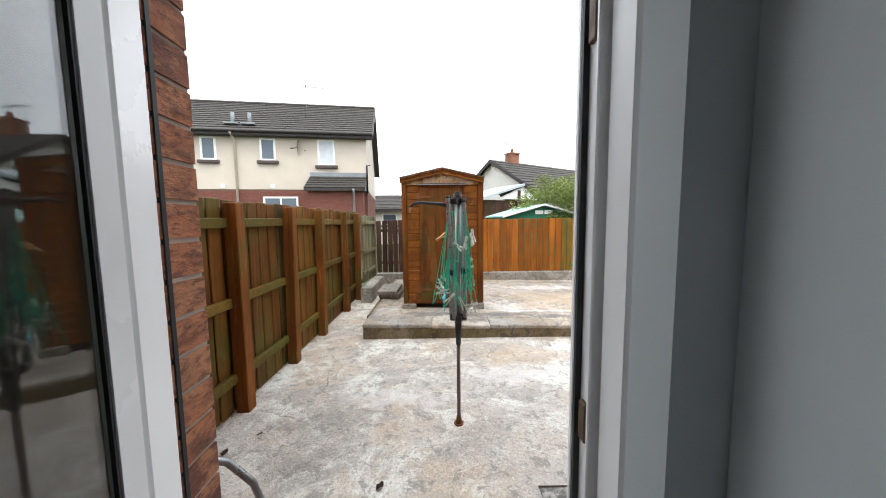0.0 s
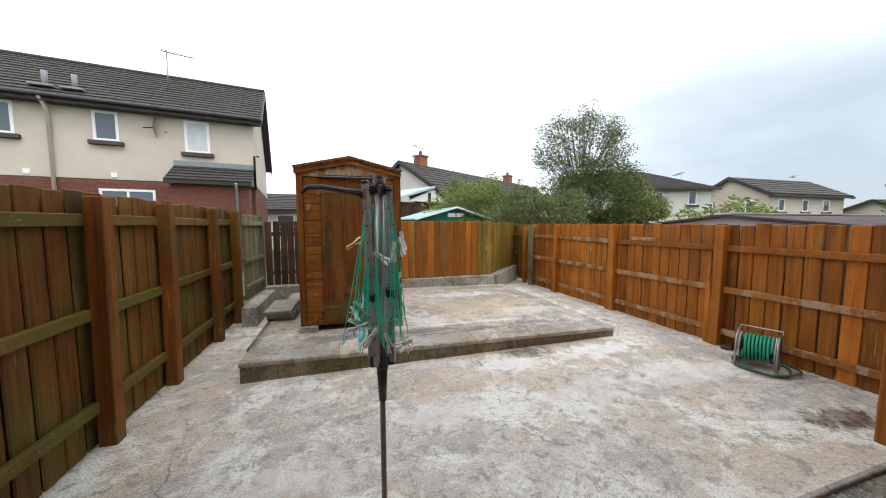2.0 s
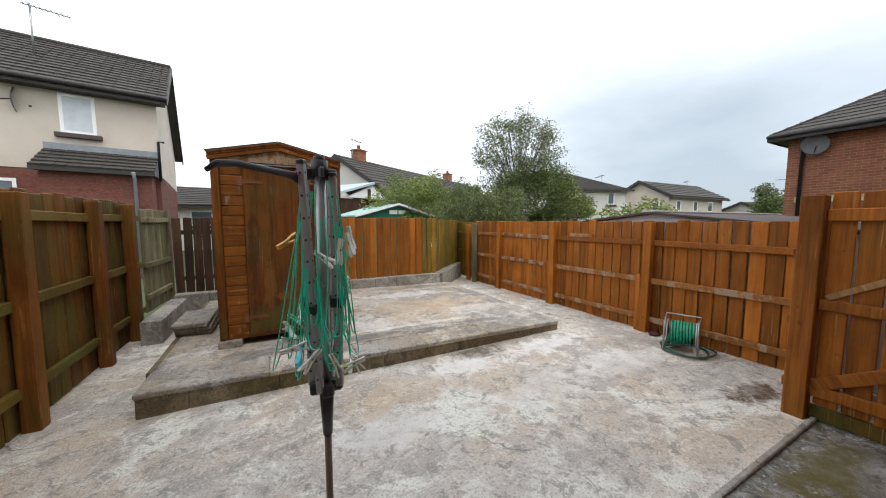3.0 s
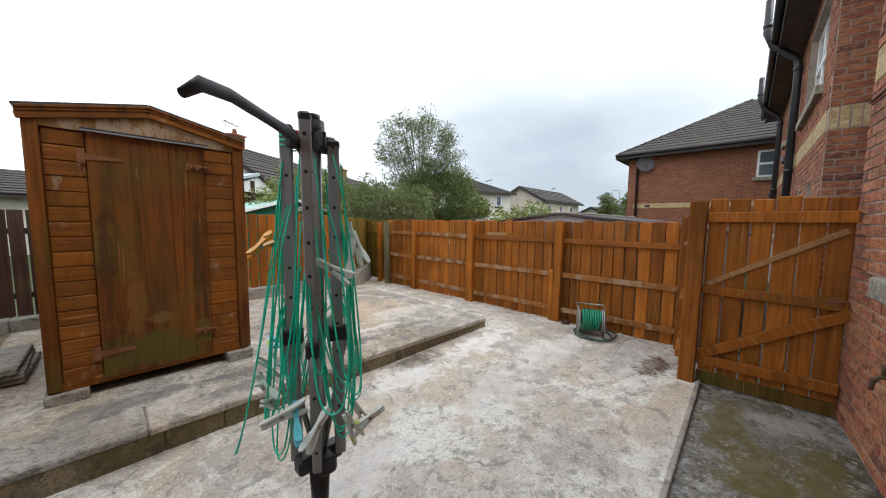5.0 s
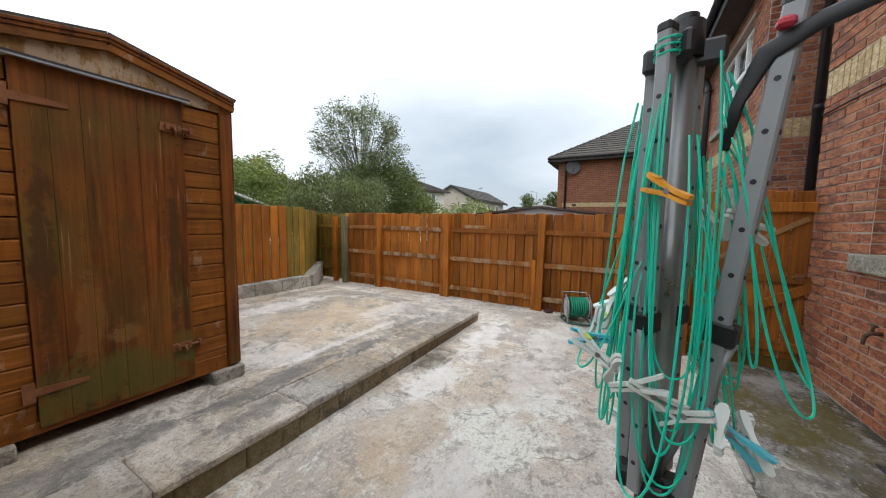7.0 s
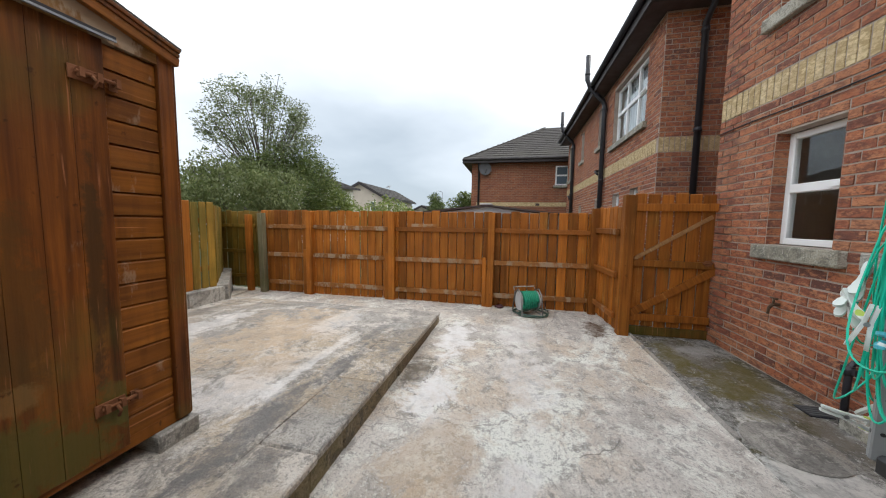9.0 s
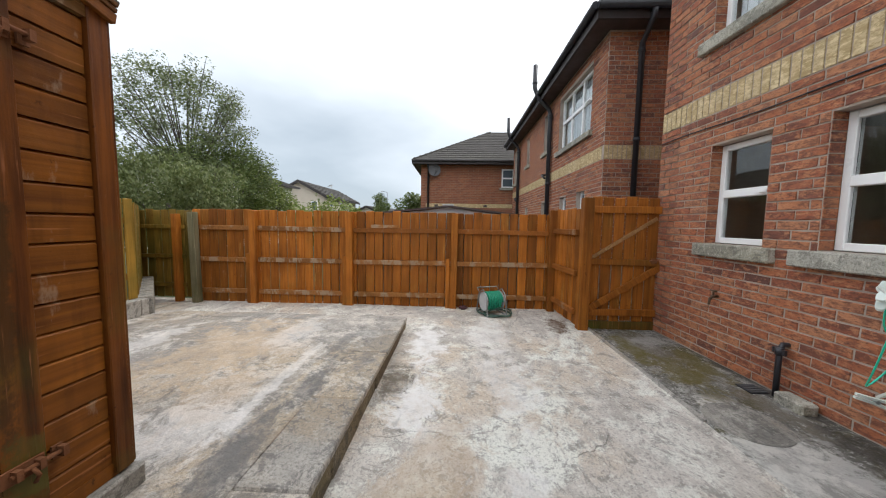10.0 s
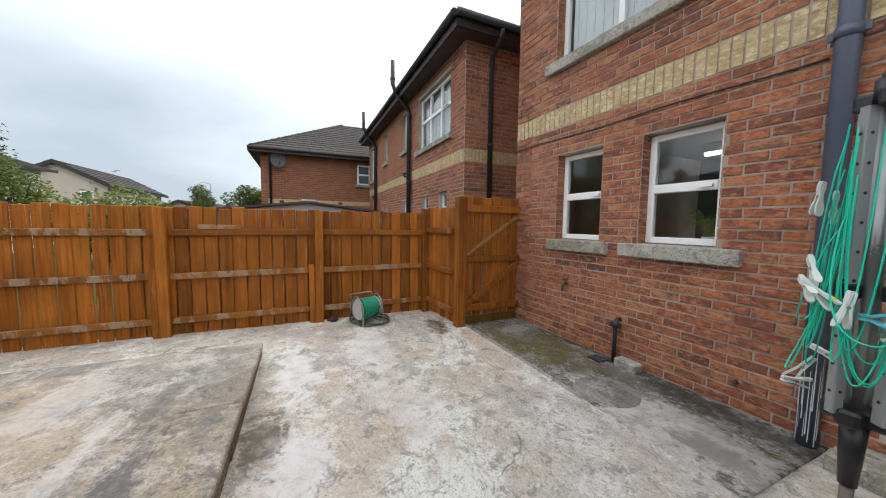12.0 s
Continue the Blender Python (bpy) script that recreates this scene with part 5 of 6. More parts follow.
tube(bm, [(NX - 0.35, NY + 0.39, EZ + 0.16), (NE + 0.06, NY + 0.39, EZ + 0.16)], 0.06)
tube(bm, [(NX - 0.38, NY + 0.36, EZ + 0.16), (NX - 0.38, -7.2, EZ + 0.16)], 0.06)
part("gutter", bm, M_PIPE, nb)
bm = bmesh.new()
rv = [bm.verts.new(p) for p in ((NX - 0.35, NY + 0.36, EZ + 0.19), (NE + 0.06, NY + 0.36, EZ + 0.19), (NE + 0.06, -7.2, EZ + 0.19), (NX - 0.35, -7.2, EZ + 0.19), (NX + 3.4, -3.1, 6.5), (10.2, -3.1, 6.5))]
for f in ((0, 1, 5, 4), (1, 2, 5), (2, 3, 4, 5), (3, 0, 4), (3, 2, 1, 0)):
    bm.faces.new([rv[i] for i in f])
part("roof", bm, M_ROOF, nb)
for xx in (7.93, 12.0):
    downpipe([(xx, NY + 0.50, EZ + 0.85), (xx, NY + 0.50, EZ + 0.30), (xx, NY + 0.42, EZ + 0.08), (xx, NY + 0.12, EZ - 0.22), (xx, NY + 0.08, EZ - 0.35), (xx, NY + 0.08, 0.0)], 0.055, M_PIPE, "black soil pipe on the brick house", [(xx, NY + 0.50, EZ + 0.42), (xx, NY + 0.08, EZ - 0.42), (xx, NY + 0.08, 2.35)])
downpipe([(NX - 0.38, 0.42, EZ + 0.10), (NX - 0.34, 0.42, EZ - 0.02), (NX - 0.08, 0.42, EZ - 0.25), (NX - 0.08, 0.42, 0.0)], 0.045, M_PIPE, "black downpipe on the brick gable", [(NX - 0.08, 0.42, EZ - 0.35), (NX - 0.08, 0.42, 2.7)])
bm = bmesh.new()
tube(bm, [(NX - 0.45, 0.06, EZ + 0.05), (NX - 0.45, 0.06, EZ + 0.9)], 0.045, 10)
part("vent_pipe", bm, M_PIPE, nb)
for xx, zz in ((8.3, 2.62), (12.3, 2.3)):
    bm = bmesh.new()
    tube(bm, [(xx, NY + 0.03, zz), (xx, NY + 0.14, zz), (xx - 0.3, NY + 0.14, zz - 0.12)], 0.028, 8)
    part("branch_pipe", bm, M_PIPE, nb)

# brick house with hipped roof across the end
gh = thing("house", "red brick house with a brown hipped tile roof", "house")
m_far_brick = Mat("far_brick", 0.9)
bt = m_far_brick.n.new("ShaderNodeTexBrick")
bt.inputs["Scale"].default_value = 1.0
bt.inputs["Brick Width"].default_value, bt.inputs["Row Height"].default_value, bt.inputs["Mortar Size"].default_value = 0.225, 0.075, 0.006
bt.inputs["Color1"].default_value, bt.inputs["Color2"].default_value, bt.inputs["Mortar"].default_value = (0.33, 0.115, 0.055, 1), (0.23, 0.080, 0.042, 1), (0.32, 0.225, 0.15, 1)
sep_n = m_far_brick.n.new("ShaderNodeSeparateXYZ")
com_n = m_far_brick.n.new("ShaderNodeCombineXYZ")
m_far_brick.l.new(m_far_brick.coord, sep_n.inputs[0])
m_far_brick.l.new(sep_n.outputs["Y"], com_n.inputs["X"])
m_far_brick.l.new(sep_n.outputs["Z"], com_n.inputs["Y"])
m_far_brick.l.new(com_n.outputs[0], bt.inputs["Vector"])
M_FARBRICK = m_far_brick.done(m_far_brick.mix(m_far_brick.ramp(m_far_brick.noise(2.5, 5), (0.4, 0.0), (0.7, 0.4)), bt.outputs["Color"], (0.16, 0.06, 0.05)))
GX, GE = 14.0, 4.03  # front face, eaves
block("wall", (GX, GX + 6.2, -4.0, 4.93, -0.2, GE - 0.08), M_FARBRICK, gh)
bm = bmesh.new()
HIP, HIP2 = Vector((GX + 2.9, 1.6, 6.1)), Vector((GX + 2.9, -0.8, 6.1))
rv = [bm.verts.new(p) for p in ((GX - 0.38, 5.25, GE), (GX + 6.5, 5.25, GE), (GX + 6.5, -4.3, GE), (GX - 0.38, -4.3, GE), HIP, HIP2)]
for f in ((0, 1, 4), (1, 2, 5, 4), (2, 3, 5), (3, 0, 4, 5), (3, 2, 1, 0)):
    bm.faces.new([rv[i] for i in f])
part("roof", bm, M_ROOF, gh)
vf = ([], [])
lift = Vector((0, 0, 0.02))
c0, c1 = Vector((GX - 0.38, 5.25, GE)) + lift, Vector((GX - 0.38, -4.3, GE)) + lift
up = (HIP + lift - c0) / 16
for j in range(16):
    a, b = c0.lerp(HIP + lift, j / 16), c1.lerp(HIP2 + lift, j / 16)
    tiled_slope(vf, a, b - a, Vector((up.x, 0, up.z)) * 0.99, 28, 1, 0.02)
ob = tagged(new("roof_tiling", mesh_from("roof_tiling", vf[0], vf[1], M_ROOF)), kind="stuff")
ob.parent = gh
bm = bmesh.new()
tube(bm, [c0, HIP + lift], 0.05, 6)
part("hip_tiles", bm, M_ROOF, gh)
block("fascia", (GX - 0.42, GX - 0.37, -4.3, 5.25, GE - 0.17, GE + 0.01), M_FASCIA, gh)
block("fascia", (GX - 0.42, GX + 6.5, 5.25, 5.3, GE - 0.17, GE + 0.01), M_FASCIA, gh)
block("soffit", (GX - 0.36, GX + 6.5, -4.3, 5.25, GE - 0.14, GE - 0.11), M_DARKBROWN, gh)
bm = bmesh.new()
tube(bm, [(GX - 0.45, -4.3, GE - 0.03), (GX - 0.45, 5.3, GE - 0.03)], 0.05, 8)
part("gutter", bm, M_FASCIA, gh)
ghw = part("window", (lambda b: (box(b, GX - 0.04, GX + 0.02, 0.80, 1.33, 2.90, 3.72), b)[1])(bmesh.new()), M_PVC, gh)
part("pane", (lambda b: (box(b, GX - 0.055, GX - 0.041, 0.86, 1.27, 2.96, 3.28), box(b, GX - 0.055, GX - 0.041, 0.86, 1.27, 3.35, 3.66), b)[2])(bmesh.new()), M_DARKGLASS, ghw)
block("sill", (GX - 0.1, GX - 0.001, 0.72, 1.41, 2.80, 2.897), M_SILL, gh)
block("buff_band", (GX - 0.012, GX, -4.0, 4.70, 2.0, 2.17), M_BUFF, gh)
for yy in (4.15, 1.95):
    block("air_brick", (GX - 0.016, GX - 0.012, yy, yy + 0.16, 2.03, 2.13), M_DARKBROWN, gh)
dish(None, GX, 4.42, 3.62, -70, 0.28)
downpipe([(GX - 0.43, 4.60, GE - 0.05), (GX - 0.07, 4.60, GE - 0.35), (GX - 0.07, 4.60, 0)], 0.045, M_PIPE, "black downpipe on the far brick house")


# ---- rendered houses further off ----
def simple_house(m, length, depth, eave, ridge, wall, label, windows=(), hip=False, chimneys=(), porch=None):
    """A gabled house: front at local y = 0 facing -y, from x = 0 to length; gables at the ends."""
    hs = thing("house", label, "house", m=m)
    bm = bmesh.new()
    box(bm, 0, length, 0, depth, -0.3, eave)
    if not hip:
        for xx in (0.0, length - 0.2):
            vs = prism(bm, [(0, eave), (depth, eave), (depth / 2, ridge - 0.1)], 0.2, pose(xx + 0.2, 0, 0, 0, 0, 90))
    part("wall", bm, wall, hs)
    o, hp = 0.3, (depth / 2 if hip else -0.25)
    bm = bmesh.new()
    rv = [bm.verts.new(p) for p in ((-o, -o, eave - 0.05), (length + o, -o, eave - 0.05), (length + o, depth + o, eave - 0.05), (-o, depth + o, eave - 0.05), (hp, depth / 2, ridge - 0.03), (length - hp, depth / 2, ridge - 0.03))]
    for f in ((0, 1, 5, 4), (1, 2, 5), (2, 3, 4, 5), (3, 0, 4)):
        bm.faces.new([rv[i] for i in f])
    geo = bmesh.ops.solidify(bm, geom=bm.faces[:] if hip else [f for f in bm.faces if len(f.verts) == 4], thickness=0.10)
    if not hip:
        bmesh.ops.delete(bm, geom=[f for f in bm.faces if len(f.verts) == 3], context="FACES_ONLY")
    part("roof", bm, M_ROOF, hs)
    if not hip:
        vf = ([], [])
        n_up = max(6, round((depth / 2 + o) / 0.32))
        tiled_slope(vf, (-o, -o, eave + 0.0), (length + 2 * o, 0, 0), (0, depth / 2 + o, ridge - eave), max(8, round(length / 0.6)), n_up)
        tiled_slope(vf, (-o, depth + o, eave + 0.0), (length + 2 * o, 0, 0), (0, -depth / 2 - o, ridge - eave), max(8, round(length / 0.6)), n_up)
        ob = tagged(new("roof_tiling", mesh_from("roof_tiling", vf[0], vf[1], M_ROOF)), kind="stuff")
        ob.parent = hs
        for xx in (-o - 0.02, length + o - 0.03):
            for s in (0, 1):
                bm = bmesh.new()
                prism(bm, [(-o, eave - 0.2), (depth / 2, ridge - 0.2), (depth / 2, ridge + 0.02), (-o, eave + 0.0)], 0.05)
                if s:
                    bmesh.ops.transform(bm, matrix=pose(depth, 0, 0) @ Matrix.Diagonal((-1, 1, 1, 1)), verts=bm.verts)
                bmesh.ops.transform(bm, matrix=pose(xx + 0.05, 0, 0, 0, 0, 90), verts=bm.verts)
                part("bargeboard", bm, M_FASCIA, hs)
    block("gutter", (-o, length + o, -o - 0.1, -o, eave - 0.16, eave - 0.04), M_FASCIA, hs)
    for x0, x1, z0, z1 in windows:
        far_window(hs, x0, x1, z0, z1)
    for cx, cy in chimneys:
        ch = block("chimney", (cx - 0.32, cx + 0.32, cy - 0.28, cy + 0.28, ridge - 0.6, ridge + 0.45), M_FARBRICK, hs, "red brick chimney")
        bm = bmesh.new()
        box(bm, cx - 0.38, cx + 0.38, cy - 0.34, cy + 0.34, ridge + 0.45, ridge + 0.53)
        part("cap", bm, M_FARBRICK, ch)
        bm = bmesh.new()
        tube(bm, [(cx, cy, ridge + 0.53), (cx, cy, ridge + 0.8)], 0.11, 10, 0.09)
        part("chimney_pot", bm, M_RUST, ch)
    return hs


# bungalow behind the shed: its gable end faces the yard
BUN = pose(5.1, 16.26, 0, 0, 0, 32.9)
bung = simple_house(BUN, 16.0, 7.0, 2.7, 5.0, M_WHITE_RENDER, "white rendered bungalow with brown tiled roof", chimneys=((1.5, 3.5), (12.2, 3.5)))
aerial(BUN @ pose(1.0, 3.5, 5.0))
# porch with a pale sheet roof beside it
lean = thing("lean_to", "dark timber porch with a pale blue sheet roof", "porch", m=pose(3.3, 14.6, 0, 0, 0, 30))
bm = bmesh.new()
box(bm, -1.6, 1.4, 0.0, 2.0, -0.2, 2.35)
part("body", bm, M_FENCE_DARK, lean)
bm = bmesh.new()
prism(bm, [(-0.9, 2.4), (1.5, 2.4), (0.55, 3.0)], 0.15, pose(0, -0.1, 0))
part("gable", bm, M_PVC, lean)
bm = bmesh.new()
prism(bm, [(-2.1, 2.35), (0.55, 3.12), (0.55, 3.02), (-2.1, 2.27)], 2.3, pose(0, -0.2, 0))
part("roof", bm, M_BLUEROOF, lean)
bm = bmesh.new()
prism(bm, [(0.55, 3.12), (1.7, 2.45), (1.7, 2.35), (0.55, 3.02)], 2.3, pose(0, -0.22, 0))
part("roof", bm, M_DARKBROWN, lean)
block("post", (0.2, 0.35, -0.14, -0.101, 2.0, 2.8), M_FENCE_DARK, lean)
# green shed over the fence
gs = thing("shed", "green timber shed with a pale green roof", "shed", m=pose(3.35, 10.6, 0, 0, 0, 8))
block("body", (-1.25, 1.25, 0, 1.8, -0.2, 1.62), M_GREENSHED, gs)
bm = bmesh.new()
prism(bm, [(-1.25, 1.60), (1.25, 1.60), (0.05, 1.93)], 0.06, pose(0, -0.002, 0))
part("gable", bm, M_GREENSHED, gs)
for s in (-1, 1):
    bm = bmesh.new()
    prism(bm, [(0.05, 1.99), (0.05, 1.95), (0.05 + s * 1.4, 1.57), (0.05 + s * 1.4, 1.61)], 2.1, pose(0, -0.12, 0))
    part("roof", bm, M_GREENROOF, gs)
    bm = bmesh.new()
    prism(bm, [(0.05, 2.0), (0.05, 1.94), (0.05 + s * 1.42, 1.55), (0.05 + s * 1.42, 1.61)], 0.03, pose(0, -0.155, 0))
    part("bargeboard", bm, M_PVC, gs)
for x0 in (-0.22, 0.10):
    part("window", (lambda b: (box(b, x0, x0 + 0.27, -0.03, -0.004, 1.66, 1.78), b)[1])(bmesh.new()), M_PVC, gs)

# far houses
simple_house(pose(13.1, 16.3, 0, 0, 0, -18), 7.4, 5.0, 3.5, 4.8, M_WHITE_RENDER, "white rendered house with brown roof far behind the fence", ((4.25, 4.7, 2.45, 3.25), (6.1, 6.6, 2.5, 3.3), (2.0, 2.5, 2.5, 3.2)), hip=True)
cream_house = simple_house(pose(24.2, 13.5, 0), 7.6, 4.0, 3.2, 4.43, M_CREAM, "cream rendered house with grey tiled roof in the distance", ((0.9, 1.5, 2.15, 2.92), (3.2, 3.8, 2.15, 2.92), (5.3, 6.0, 2.15, 2.92)))
for y0, y1 in ((0.6, 1.15), (3.0, 3.4)):
    far_window(cream_house, -y1, -y0, 2.05, 2.85).matrix_basis = pose(0, 0, 0, 0, 0, -90)
aerial(pose(30.6, 15.5, 3.75, 0, 0, 40))
aerial(pose(19.9, 15.6, 3.5, 0, 0, 70))
simple_house(pose(33.0, 10.6, 0, 0, 0, -15), 8.0, 4.5, 2.0, 3.0, M_WHITE_RENDER, "low house with a dark roof in the distance", ((1.2, 1.8, 1.0, 1.7),))
simple_house(pose(-9.0, 22.2, 0, 0, 0, 4), 11.0, 5.6, 2.3, 3.5, M_WHITE_RENDER, "white bungalow with a grey roof far off", ((5, 6, 1.2, 2.0),))
garage = thing("garage", "low grey sheet garage with a brown roof edge beyond the fence", "garage", m=pose(4.40, 5.40, 0, 0, 0, -90))
block("body", (0, 3.9, 0.02, 4.0, -0.2, 1.30), M_GARAGE, garage)
bm = bmesh.new()
prism(bm, [(0.0, 1.302), (3.9, 1.302), (1.94, 1.53)], 0.05, pose(0, 0.02, 0))
part("gable", bm, M_GARAGE, garage)
for x0, x1 in ((-0.12, 1.94), (4.02, 1.94)):
    bm = bmesh.new()
    prism(bm, [(x0, 1.300), (x1, 1.535), (x1, 1.562), (x0, 1.327)], 4.2, pose(0, -0.04, 0))
    part("roof_sheet", bm, M_DARKBROWN, garage, "brown edged roof sheet")
block("ridge_cap", (1.85, 2.03, -0.05, 4.1, 1.555, 1.58), M_GARAGE, garage, bevel=0.006)


# street lamp far off
lamp = thing("street_lamp", "thin grey street lamp post far behind the gardens", "street lamp", m=pose(38.1, 11.6, 0))
bm = bmesh.new()
tube(bm, [(0, 0, -0.3), (0, 0, 2.0), (0, 0, 4.85)], 0.07, 8, 0.04)
part("post", bm, M_LEAD, lamp)
bm = bmesh.new()
tube(bm, [(0, 0, 4.83), (-0.2, 0.2, 4.92), (-0.5, 0.5, 4.93)], 0.03, 6)
part("arm", bm, M_LEAD, lamp)
bm = bmesh.new()
box(bm, -0.75, -0.45, 0.45, 0.62, 4.88, 4.97, bevel=0.02)
part("lantern", bm, M_GARAGE, lamp)


# ---- trees and bushes ----
def leaf_cloud(bm_lists, centre, radii, count, size, droop=0.0):
    verts, faces = bm_lists
    for _ in range(count):
        d = Vector((random.gauss(0, 1), random.gauss(0, 1), random.gauss(0, 1))).normalized()
        q = U(0.35, 1.0) ** 0.6
        p = Vector(centre) + Vector((d.x * radii[0], d.y * radii[1], d.z * radii[2])) * q
        s = size * U(0.6, 1.35)
        a = Vector((U(-1, 1), U(-1, 1), U(-0.5, 0.5) - droop)).normalized()
        b = a.cross(Vector((U(-1, 1), U(-1, 1), U(-1, 1)))).normalized()
        k = len(verts)
        verts += [tuple(p - a * s), tuple(p + b * s * 0.45), tuple(p + a * s), tuple(p - b * s * 0.45)]
        faces.append((k, k + 1, k + 2, k + 3))


def tree(name, label, x, y, height, spread, crown_z, clumps, per, size, material, droop=0.0, trunk_r=0.09, limbs=9, category="tree", clump=0.5, flat=1.0):
    tr = thing(name, label, category, m=pose(x, y, 0))
    bm = bmesh.new()
    tube(bm, [(0, 0, -0.1), (0.05, 0.03, crown_z * 0.5), (0.0, 0.05, crown_z), (0.06, 0, height * 0.62)], trunk_r, 8, trunk_r * 0.35)
    vf = ([], [])
    mid, half = (crown_z + height) / 2, (height - crown_z) / 2
    for i in range(clumps):
        d = Vector((random.gauss(0, 1), random.gauss(0, 1), random.gauss(0, 1))).normalized() * U(0.25, 1.0) ** 0.45
        c = Vector((d.x * spread, d.y * spread, mid + d.z * half))
        leaf_cloud(vf, c, (clump * U(0.5, 1.3), clump * U(0.5, 1.3), clump * U(0.5, 1.1)), round(per * U(0.5, 1.4)), size, droop)
        if i % max(1, clumps // limbs) == 0:
            base = Vector((0, 0.03, crown_z * U(0.5, 1.0) + 0.25 * max(0.0, c.z - crown_z)))
            tube(bm, [base, base.lerp(c, 0.45) + Vector((0, 0, 0.12)), c, c + Vector((c.x * 0.12, c.y * 0.12, clump * 0.8))], trunk_r * 0.24, 5, 0.004)
    part("trunk", bm, M_BARK, tr)
    cr = new("crown", mesh_from("crown", vf[0], vf[1], material))
    cr.parent = tr
    return tr


tree("tree", "tall airy tree with small grey-green leaves behind the fence", 9.0, 11.5, 6.0, 1.78, 2.2, 250, 90, 0.038, M_LEAF_A, trunk_r=0.085, limbs=62, clump=0.33)
tree("bush", "dense dark green bush at the foot of the tree", 9.2, 10.7, 3.7, 1.7, 0.8, 120, 300, 0.038, M_LEAF_D, category="bush", clump=0.5)
tree("bush", "drooping willow-like bush leaning over the fence corner", 5.5, 9.0, 2.55, 1.25, 0.7, 75, 320, 0.036, M_LEAF_C, droop=0.8, category="bush", clump=0.45)
tree("bush", "bright yellow-green bush behind the back fence", 4.7, 11.7, 2.95, 1.75, 0.7, 110, 280, 0.040, M_LEAF_B, category="bush", clump=0.45)
tree("bush", "bright green shrub beside the tree", 10.3, 10.0, 3.0, 0.85, 0.7, 50, 180, 0.05, M_LEAF_B, category="bush", clump=0.4)
tree("tree", "small round tree in the distance", 32.0, 10.9, 4.1, 0.75, 1.2, 40, 110, 0.08, M_LEAF_D, clump=0.6)
tree("bush", "green hedge far behind the garage", 13.5, 9.2, 1.95, 1.5, 0.5, 40, 110, 0.09, M_LEAF_B, category="bush", clump=0.7)
tree("tree", "green tree beside the far brick house", 22.0, 6.3, 3.2, 1.2, 1.2, 30, 110, 0.1, M_LEAF_D, clump=0.6)


# ---- rotary dryer ----
RX, RY = 0.122, 2.22
dryer = thing("rotary_dryer", "folded grey rotary clothes dryer with green lines", "clothes dryer")
bm = bmesh.new()
tube(bm, [(RX, RY, 0.0), (RX, RY, 0.62)], 0.0135, 12)
part("ground_pole", bm, M_POLE, dryer, "brown weathered ground pole")
bm = bmesh.new()
tube(bm, [(RX, RY, -0.01), (RX, RY, 0.02), (RX, RY, 0.06)], 0.026, 12, 0.017)
part("ground_socket", bm, M_RUST, dryer, "rusty ground socket")
bm = bmesh.new()
ring = [bm.verts.new((RX + 0.036 * math.cos(k * 0.314) * U(0.85, 1.15), RY + 0.036 * math.sin(k * 0.314) * U(0.85, 1.15), 0.011)) for k in range(20)]
low = [bm.verts.new((v.co.x, v.co.y, -0.01)) for v in ring]
bm.faces.new(ring)
for k in range(20):
    bm.faces.new((ring[k], low[k], low[(k + 1) % 20], ring[(k + 1) % 20]))
part("rust_stain", bm, M_RUST, dryer, "rust stain round the socket")
bm = bmesh.new()
tube(bm, [(RX, RY, 0.60), (RX, RY, 0.68), (RX, RY, 0.78)], 0.018, 12, 0.027)
box(bm, RX - 0.06, RX + 0.06, RY - 0.022, RY + 0.022, 0.775, 0.82, bevel=0.008)
box(bm, RX - 0.022, RX + 0.022, RY - 0.06, RY + 0.06, 0.774, 0.819, bevel=0.008)
part("lower_hub", bm, M_BLACKPL, dryer, "black plastic hub")
bm = bmesh.new()
tube(bm, [(RX, RY, 0.76), (RX, RY, 1.64)], 0.021, 14)
part("mast", bm, M_ALU, dryer)
bm = bmesh.new()
tube(bm, [(RX, RY, 1.60), (RX, RY, 1.66)], 0.03, 12)
box(bm, RX - 0.062, RX + 0.062, RY - 0.009, RY + 0.009, 1.588, 1.632, bevel=0.006)
box(bm, RX - 0.009, RX + 0.009, RY - 0.062, RY + 0.062, 1.587, 1.631, bevel=0.006)
tube(bm, [(RX, RY, 1.655), (RX, RY, 1.675)], 0.02, 12)
part("top_hub", bm, M_BLACKPL, dryer, "black plastic hub")
ARMS = [(RX + 0.054 * math.cos(t), RY + 0.054 * math.sin(t)) for t in (radians(a) for a in (330, 60, 150, 240))]
